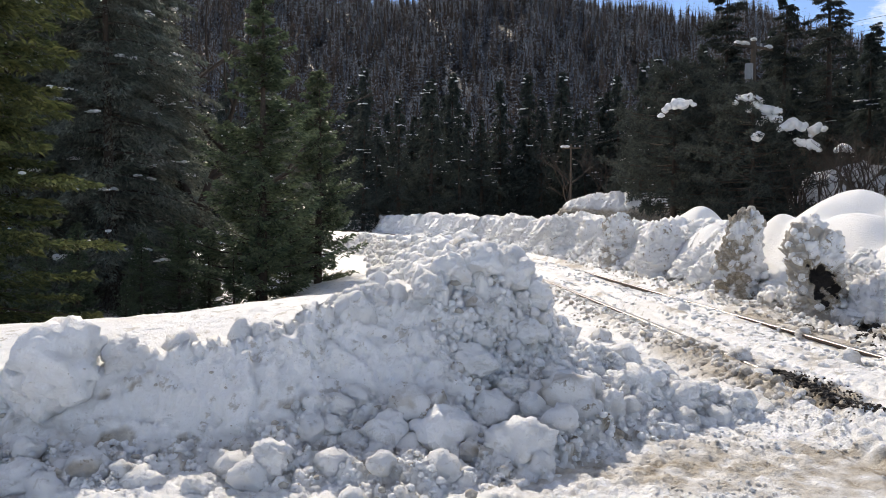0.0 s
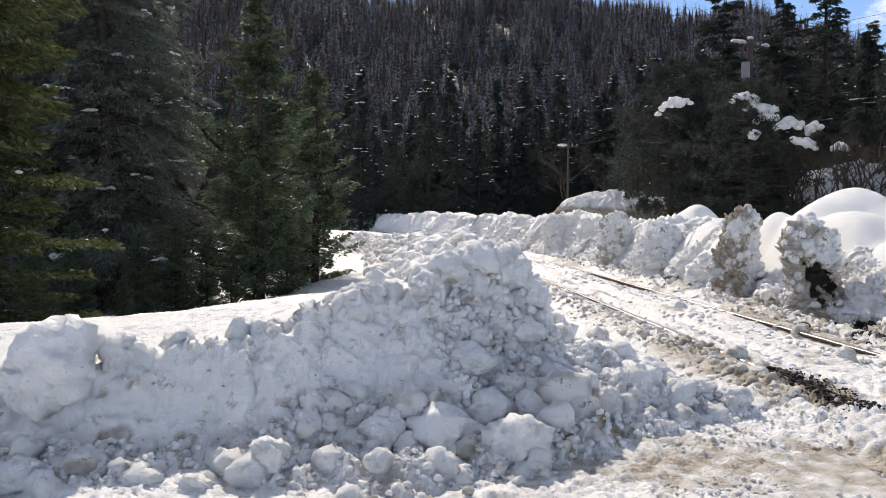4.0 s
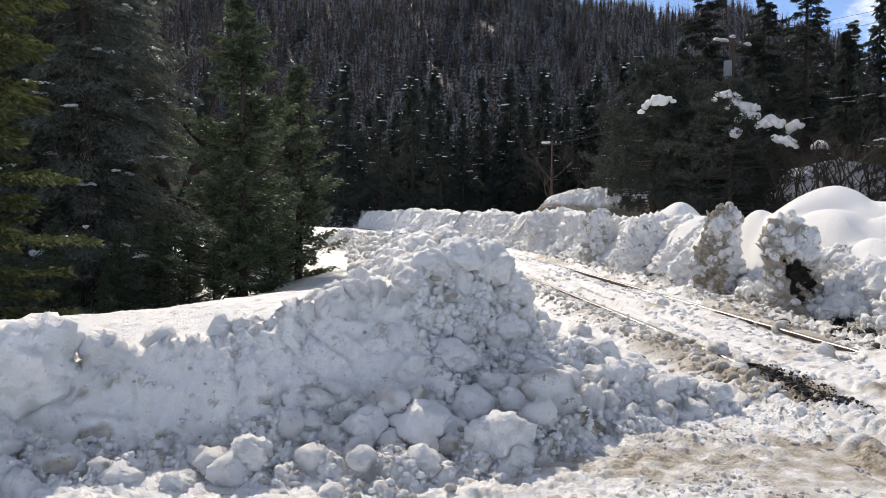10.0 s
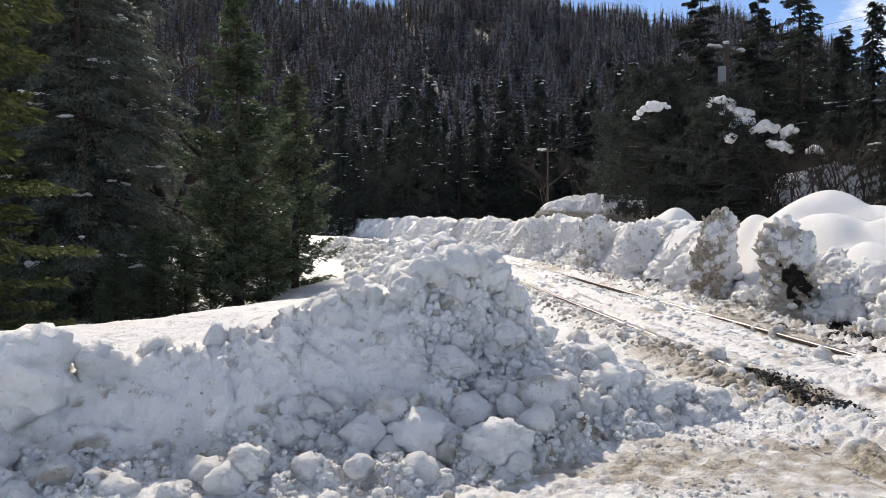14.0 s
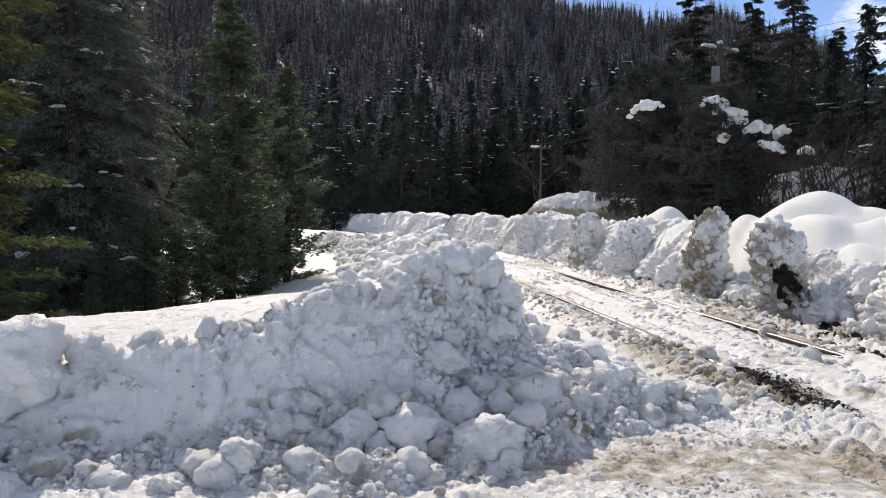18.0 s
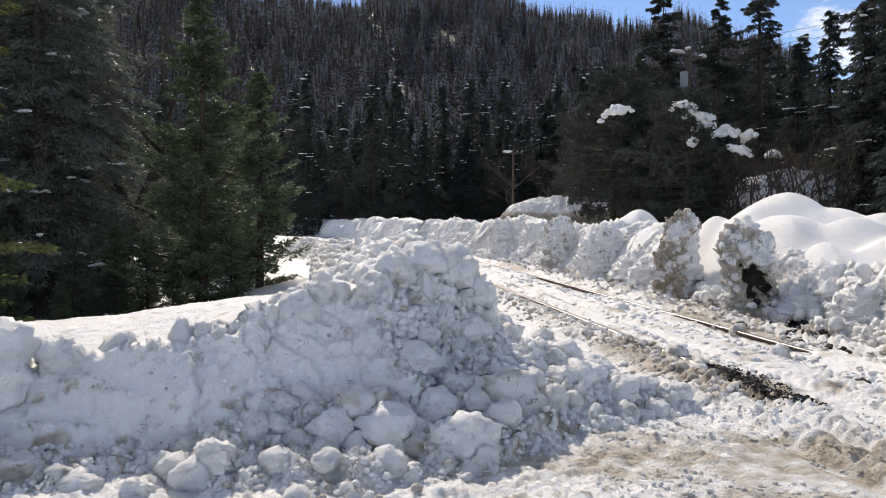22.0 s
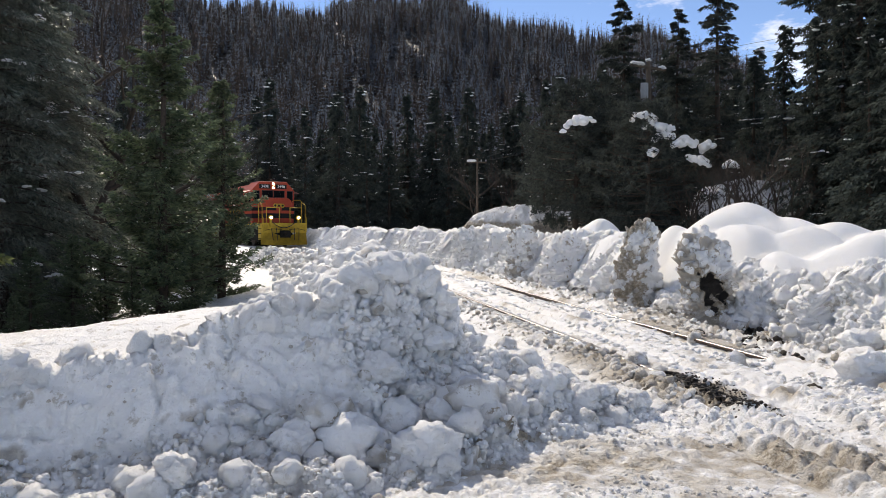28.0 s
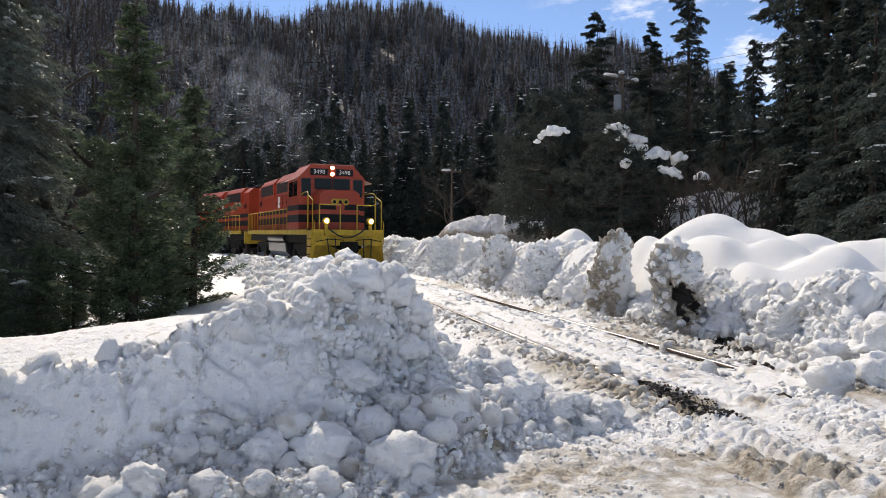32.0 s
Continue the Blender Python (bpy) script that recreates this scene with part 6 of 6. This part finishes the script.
    q("air_intake_housing", extruded([(-1.12, 3.45), (1.12, 3.45), (1.12, 4.16), (0.80, 4.50), (-0.80, 4.50), (-1.12, 4.16)], 5.36, 10.4, 0.03), ORANGE)
    q("intake_roof", extruded([(-0.78, 4.505), (0.78, 4.505), (0.78, 4.53), (-0.78, 4.53)], 5.4, 10.3, 0.0), ROOF)
    for s in (-1, 1):
        for y0, y1, z0, z1, xx in ((11.7, 15.3, 3.58, 4.14, 1.05), (6.6, 10.1, 3.56, 4.10, 1.12)):
            g = q("grille", boxed(min(s * xx, s * (xx + 0.012)), max(s * xx, s * (xx + 0.012)), y0, y1, z0, z1), GREY, "dark louvred grille")
            for k in range(7):
                zz = z0 + (k + 0.5) * (z1 - z0) / 7
                part("slat", boxed(min(s * (xx + 0.012), s * (xx + 0.035)), max(s * (xx + 0.012), s * (xx + 0.035)), y0 + 0.03, y1 - 0.03, zz - 0.012, zz + 0.012), GREY, g)
        q("hood_stripe", boxed(min(s * 0.95, s * 0.957), max(s * 0.95, s * 0.957), 5.36, 16.88, 1.96, 2.30), COAL, "black stripe")
        q("hood_stripe", boxed(min(s * 0.95, s * 0.957), max(s * 0.95, s * 0.957), 5.36, 16.88, 2.50, 2.74), COAL, "black stripe")
        for k in range(6):
            d = q("hood_door", boxed(min(s * 0.95, s * 0.975), max(s * 0.95, s * 0.975), 5.7 + k * 0.92, 6.5 + k * 0.92, 2.80, 3.40, bevel=0.008), ORANGE)
            part("latch", boxed(min(s * 0.975, s * 0.995), max(s * 0.975, s * 0.995), 6.36 + k * 0.92, 6.42 + k * 0.92, 3.0, 3.1), COAL, d)
        lettering("number", number, 0.42, pose(s * 0.962, 16.1, 3.2, 90, 0, 90 * s), COAL, L)
        q("placard", boxed(min(s * 0.976, s * 0.986), max(s * 0.976, s * 0.986), 10.0, 10.55, 2.80, 3.42), WHITE, "white placard")
        q("emblem_plate", boxed(min(s * 0.976, s * 0.986), max(s * 0.976, s * 0.986), 6.1, 6.9, 2.85, 3.35), YELLOW, "yellow plate")
    for k in range(3):
        q("roof_fan", drum(0.55, 4.49, 4.60, 0, 0, 24, "Z"), GREY).location = (0, 12.2 + k * 1.3, 4.53)
    q("exhaust_stack", boxed(-0.25, 0.25, 10.6, 11.3, 4.42, 4.66, bevel=0.02), SOOT)
    hn = q("air_horn", rod([(0.3, 4.1, 4.6), (0.3, 4.1, 4.78)], 0.02), GREY)
    for x in (0.2, 0.3, 0.4):
        part("bell_mouth", rod([(x, 4.2, 4.78), (x, 3.75, 4.78)], 0.045, 10), GREY, hn)
    # end platform, pilot and plough
    q("end_sheet", extruded([(-1.50, 0.95), (1.50, 0.95), (1.55, 1.62), (-1.55, 1.62)], 0.18, 0.34, 0.015), YELLOW)
    q("anticlimber", boxed(-1.05, 1.05, 0.02, 0.2, 1.38, 1.62, bevel=0.015), YELLOW)
    q("plough", plough_mesh(), YELLOW, "yellow snow plough blade")
    q("coupler_pocket", boxed(-0.36, 0.36, -0.02, 0.5, 0.62, 1.12, bevel=0.02), SOOT)
    cp = q("coupler", boxed(-0.13, 0.13, -0.62, 0.0, 0.74, 1.02, bevel=0.05), SOOT)
    part("knuckle", drum(0.16, 0, 0.30, 0, 0, 14, "Z"), SOOT, cp).location = (0.05, -0.58, 0.88)
    for x in (-0.95, -0.62, 0.62, 0.95):
        q("brake_hose", rod(sagging((x, 0.02, 1.25), (x * 0.93, -0.14, 0.45), 0.05, 6), 0.025), RUBBER)
    q("jumper_cable", rod(sagging((-0.92, 0.0, 1.70), (0.72, 0.0, 1.72), 0.42, 14), 0.030), RUBBER, "black sagging jumper cable")
    for s in (-1, 1):
        q("step_well", boxed(min(s * 1.22, s * 1.56), max(s * 1.22, s * 1.56), 0.30, 1.15, 0.48, 1.58, bevel=0.02), YELLOW)
        for z in (0.55, 0.88, 1.20):
            q("step", boxed(min(s * 1.30, s * 1.60), max(s * 1.30, s * 1.60), 0.34, 1.10, z, z + 0.04), SOOT)
        dl = q("ditch_light", drum(0.15, 0.10, 0.34, s * 0.96, 1.98, 20), YELLOW)
        part("lens", drum(0.09, 0.075, 0.10, s * 0.96, 1.98, 18), LIT if lamps else GLASS, dl, "lit ditch light" if lamps else "")
        part("bracket", boxed(s * 0.96 - 0.06, s * 0.96 + 0.06, 0.12, 0.30, 1.62, 1.86), YELLOW, dl)
        q("uncoupling_lever", rod([(s * 0.25, 0.0, 1.18), (s * 0.9, -0.02, 1.22), (s * 1.4, 0.05, 1.12)], 0.018), SOOT)
        q("grab_iron", rod([(s * 1.50, 0.12, 1.0), (s * 1.50, 0.05, 1.05), (s * 1.50, 0.05, 1.95), (s * 1.52, 0.2, 2.0)], 0.018), YELLOW)
    # railings, front platform
    for x in (-1.24, -0.35, 0.38, 1.18):
        q("end_post", rod([(x, 0.22, 1.62), (x, 0.22, 2.68)], 0.026), YELLOW, "yellow railing post")
    for x0, x1 in ((-1.24, -0.35), (0.38, 1.18)):
        q("end_rail", rod([(x0, 0.22, 2.66), (x1, 0.22, 2.66)], 0.026), YELLOW)
    for s in (-1, 1):
        q("corner_rail", rod([(s * 1.50, 1.2, 1.62), (s * 1.50, 1.2, 3.15), (s * 1.46, 1.45, 3.25), (s * 1.40, 2.6, 3.25), (s * 1.40, 2.88, 3.2)], 0.024), YELLOW)
        q("corner_post", rod([(s * 1.50, 0.36, 1.62), (s * 1.50, 0.36, 2.85), (s * 1.50, 1.2, 3.10)], 0.024), YELLOW)
        q("side_rail", rod([(s * 1.50, 5.5, 2.62), (s * 1.50, 16.8, 2.62)], 0.022), YELLOW)
        for k in range(13):
            q("side_post", rod([(s * 1.50, 5.6 + k * 0.93, 1.62), (s * 1.50, 5.6 + k * 0.93, 2.62)], 0.018), YELLOW)
    # rear end
    q("rear_sheet", boxed(-1.5, 1.5, 17.8, 18.0, 0.8, 1.62, bevel=0.015), YELLOW)
    q("rear_coupler", boxed(-0.13, 0.13, 17.9, 18.5, 0.74, 1.02, bevel=0.05), SOOT)
    for x in (-1.24, 1.24):
        q("end_post", rod([(x, 17.9, 1.62), (x, 17.9, 2.68)], 0.026), YELLOW)
    # tank
    q("fuel_tank", extruded([(-1.30, 0.55), (-1.05, 0.30), (1.05, 0.30), (1.30, 0.55), (1.36, 1.02), (-1.36, 1.02)], 6.7, 11.3, 0.05), TANK)
    for s in (-1, 1):
        q("air_reservoir", drum(0.20, 6.9, 11.1, s * 1.24, 1.22, 18), TANK)
    # trucks
    for y in (3.9, 14.1):
        t = q("truck", boxed(-0.55, 0.55, y - 0.5, y + 0.5, 0.62, 1.0, bevel=0.03), SOOT)
        for s in (-1, 1):
            part("side_frame", extruded_side(s, y), SOOT, t)
            for k in (-0.7, 0.7):
                part("journal_box", boxed(min(s * 1.02, s * 1.24), max(s * 1.02, s * 1.24), y + k * 2.0 - 0.20, y + k * 2.0 + 0.20, 0.34, 0.70, bevel=0.03), SOOT, t)
                part("coil_spring", drum(0.11, 0, 0.34, 0, 0, 12, "Z"), SOOT, t).location = (s * 1.06, y + k * 2.0 + 0.42, 0.72)
        for k in (-0.7, 0.7):
            bm = bmesh.new()
            for x0, x1, r in ((-0.80, -0.67, 0.508), (0.67, 0.80, 0.508), (-0.66, -0.63, 0.535), (0.63, 0.66, 0.535), (-1.0, 1.0, 0.09)):
                bmesh.ops.create_cone(bm, cap_ends=True, segments=30, radius1=r, radius2=r, depth=x1 - x0, matrix=Matrix.Translation(((x0 + x1) / 2, 0, 0)) @ pose(0, 0, 0, 0, 90, 0))
            w = part("wheelset", bm, STEEL, t)
            w.location = (0, y + k * 2.0, 0.508)
            WHEELSETS.append((w, y + k * 2.0))
    return L


def frame_bar(x0, x1, y0, y1, z0, z1, w):
    bm = bmesh.new()
    for a in ((x0, x1, z0, z0 + w), (x0, x1, z1 - w, z1), (x0, x0 + w, z0 + w, z1 - w), (x1 - w, x1, z0 + w, z1 - w)):
        box(bm, a[0], a[1], y0, y1, a[2], a[3])
    return bm


def plough_mesh():
    """A shallow V blade, leaning back towards its top."""
    bm = bmesh.new()
    lo = [(-1.62, 0.30, 0.14), (-0.9, -0.12, 0.12), (0, -0.30, 0.12), (0.9, -0.12, 0.12), (1.62, 0.30, 0.14)]
    hi = [(-1.56, 0.36, 1.02), (-0.9, 0.16, 0.98), (0, 0.05, 0.62), (0.9, 0.16, 0.98), (1.56, 0.36, 1.02)]
    a, b = [bm.verts.new(v) for v in lo], [bm.verts.new(v) for v in hi]
    f = [bm.faces.new((a[i], a[i + 1], b[i + 1], b[i])) for i in range(4)]
    bmesh.ops.solidify(bm, geom=f, thickness=-0.05)
    return bm


def extruded_side(s, y):
    """One truck side frame, arched between its two axle boxes."""
    bm = bmesh.new()
    pts = [(-2.0, 0.62), (-1.8, 0.95), (-0.6, 0.98), (0.6, 0.98), (1.8, 0.95), (2.0, 0.62), (1.75, 0.52), (1.1, 0.66), (0.8, 0.46), (0.5, 0.42), (-0.5, 0.42), (-0.8, 0.46), (-1.1, 0.66), (-1.75, 0.52)]
    vs = [bm.verts.new((s * 0.98, y + a, b)) for a, b in pts]
    fc = bm.faces.new(vs)
    r = bmesh.ops.extrude_face_region(bm, geom=[fc])
    bmesh.ops.translate(bm, vec=(s * 0.16, 0, 0), verts=[g for g in r["geom"] if isinstance(g, bmesh.types.BMVert)])
    bmesh.ops.recalc_face_normals(bm, faces=bm.faces)
    return bm


def smoke_material():
    """Thin exhaust: mostly clear, wisps that scatter the light."""
    m, n, l, b = stuff_of("exhaust_smoke")
    t = noise_node(n, l, 0.75, 5, 0.6, n.new("ShaderNodeTexCoord").outputs["Object"])
    wisps = ramp_node(n, l, t.outputs["Fac"], [(0.46, (0, 0, 0)), (0.74, (0.085, 0.085, 0.085))]).outputs[0]
    veil, glow, clear, both, out = (n.new("ShaderNode" + k) for k in ("BsdfDiffuse", "BsdfTranslucent", "BsdfTransparent", "MixShader", "MixShader"))
    veil.inputs[0].default_value = glow.inputs[0].default_value = (0.62, 0.68, 0.78, 1)
    l.new(veil.outputs[0], both.inputs[1])
    l.new(glow.outputs[0], both.inputs[2])
    l.new(wisps, out.inputs[0])
    l.new(clear.outputs[0], out.inputs[1])
    l.new(both.outputs[0], out.inputs[2])
    l.new(out.outputs[0], n["Material Output"].inputs[0])
    return m


def exhaust(loco):
    smoke = smoke_material()
    for k, (x, y, z, r) in enumerate(((0.2, 11.2, 6.2, 1.1), (-1.0, 13.0, 8.0, 1.7), (0.6, 15.5, 8.8, 1.9), (-2.6, 14.0, 10.4, 2.2), (-0.4, 18.0, 11.0, 2.3), (-4.6, 17.0, 12.2, 2.5), (-3.4, 20.5, 9.0, 2.2))):
        part("smoke_puff", blob_mesh("smoke_puff", [(x, y, z)], [r], 90 + k, 0.85, 3), smoke, loco, "thin blue-grey puff of exhaust smoke")


LOCO = locomotive("3498", True)
exhaust(LOCO)
HELPER = locomotive("3487", False)
tagged(HELPER, "second orange and black diesel locomotive coupled behind")
WAY_Y = np.linspace(0, 300, 6001)
WAY_S = np.concatenate([[0], np.cumsum(np.hypot(np.diff(WAY_Y), np.diff(centre_x(WAY_Y))))])
ARRIVE, PACE = 32.2, 5.3     # where the pilot stands at the end (y), and metres a second


def on_track(s):
    y = float(np.interp(s, WAY_S, WAY_Y))
    return Vector((float(centre_x(y)), y, float(level(y))))


def loco_pose(t, lag):
    """The pose of a locomotive whose pilot is lag metres behind the leading one's."""
    front = float(np.interp(ARRIVE, WAY_Y, WAY_S)) + PACE * (32 - t) + lag
    a, b = on_track(front + 3.9), on_track(front + 14.1)
    d = (b - a).normalized()
    o = a - d * 3.9
    return pose(o.x, o.y, o.z, math.degrees(math.asin(d.z)), 0, math.degrees(math.atan2(-d.x, d.y)))


def motions():
    times = [k * 0.5 for k in range(65)]
    walk(LOCO, [(t, loco_pose(t, 0)) for t in times])
    walk(HELPER, [(t, loco_pose(t, 18.7) @ pose(0, 18.0, 0, 0, 0, 180)) for t in times])
    for w, y in WHEELSETS:
        walk(w, [(k * 0.1, pose(0, y, 0.508, math.degrees(PACE * k * 0.1 / 0.508), 0, 0)) for k in range(321)])


motions()
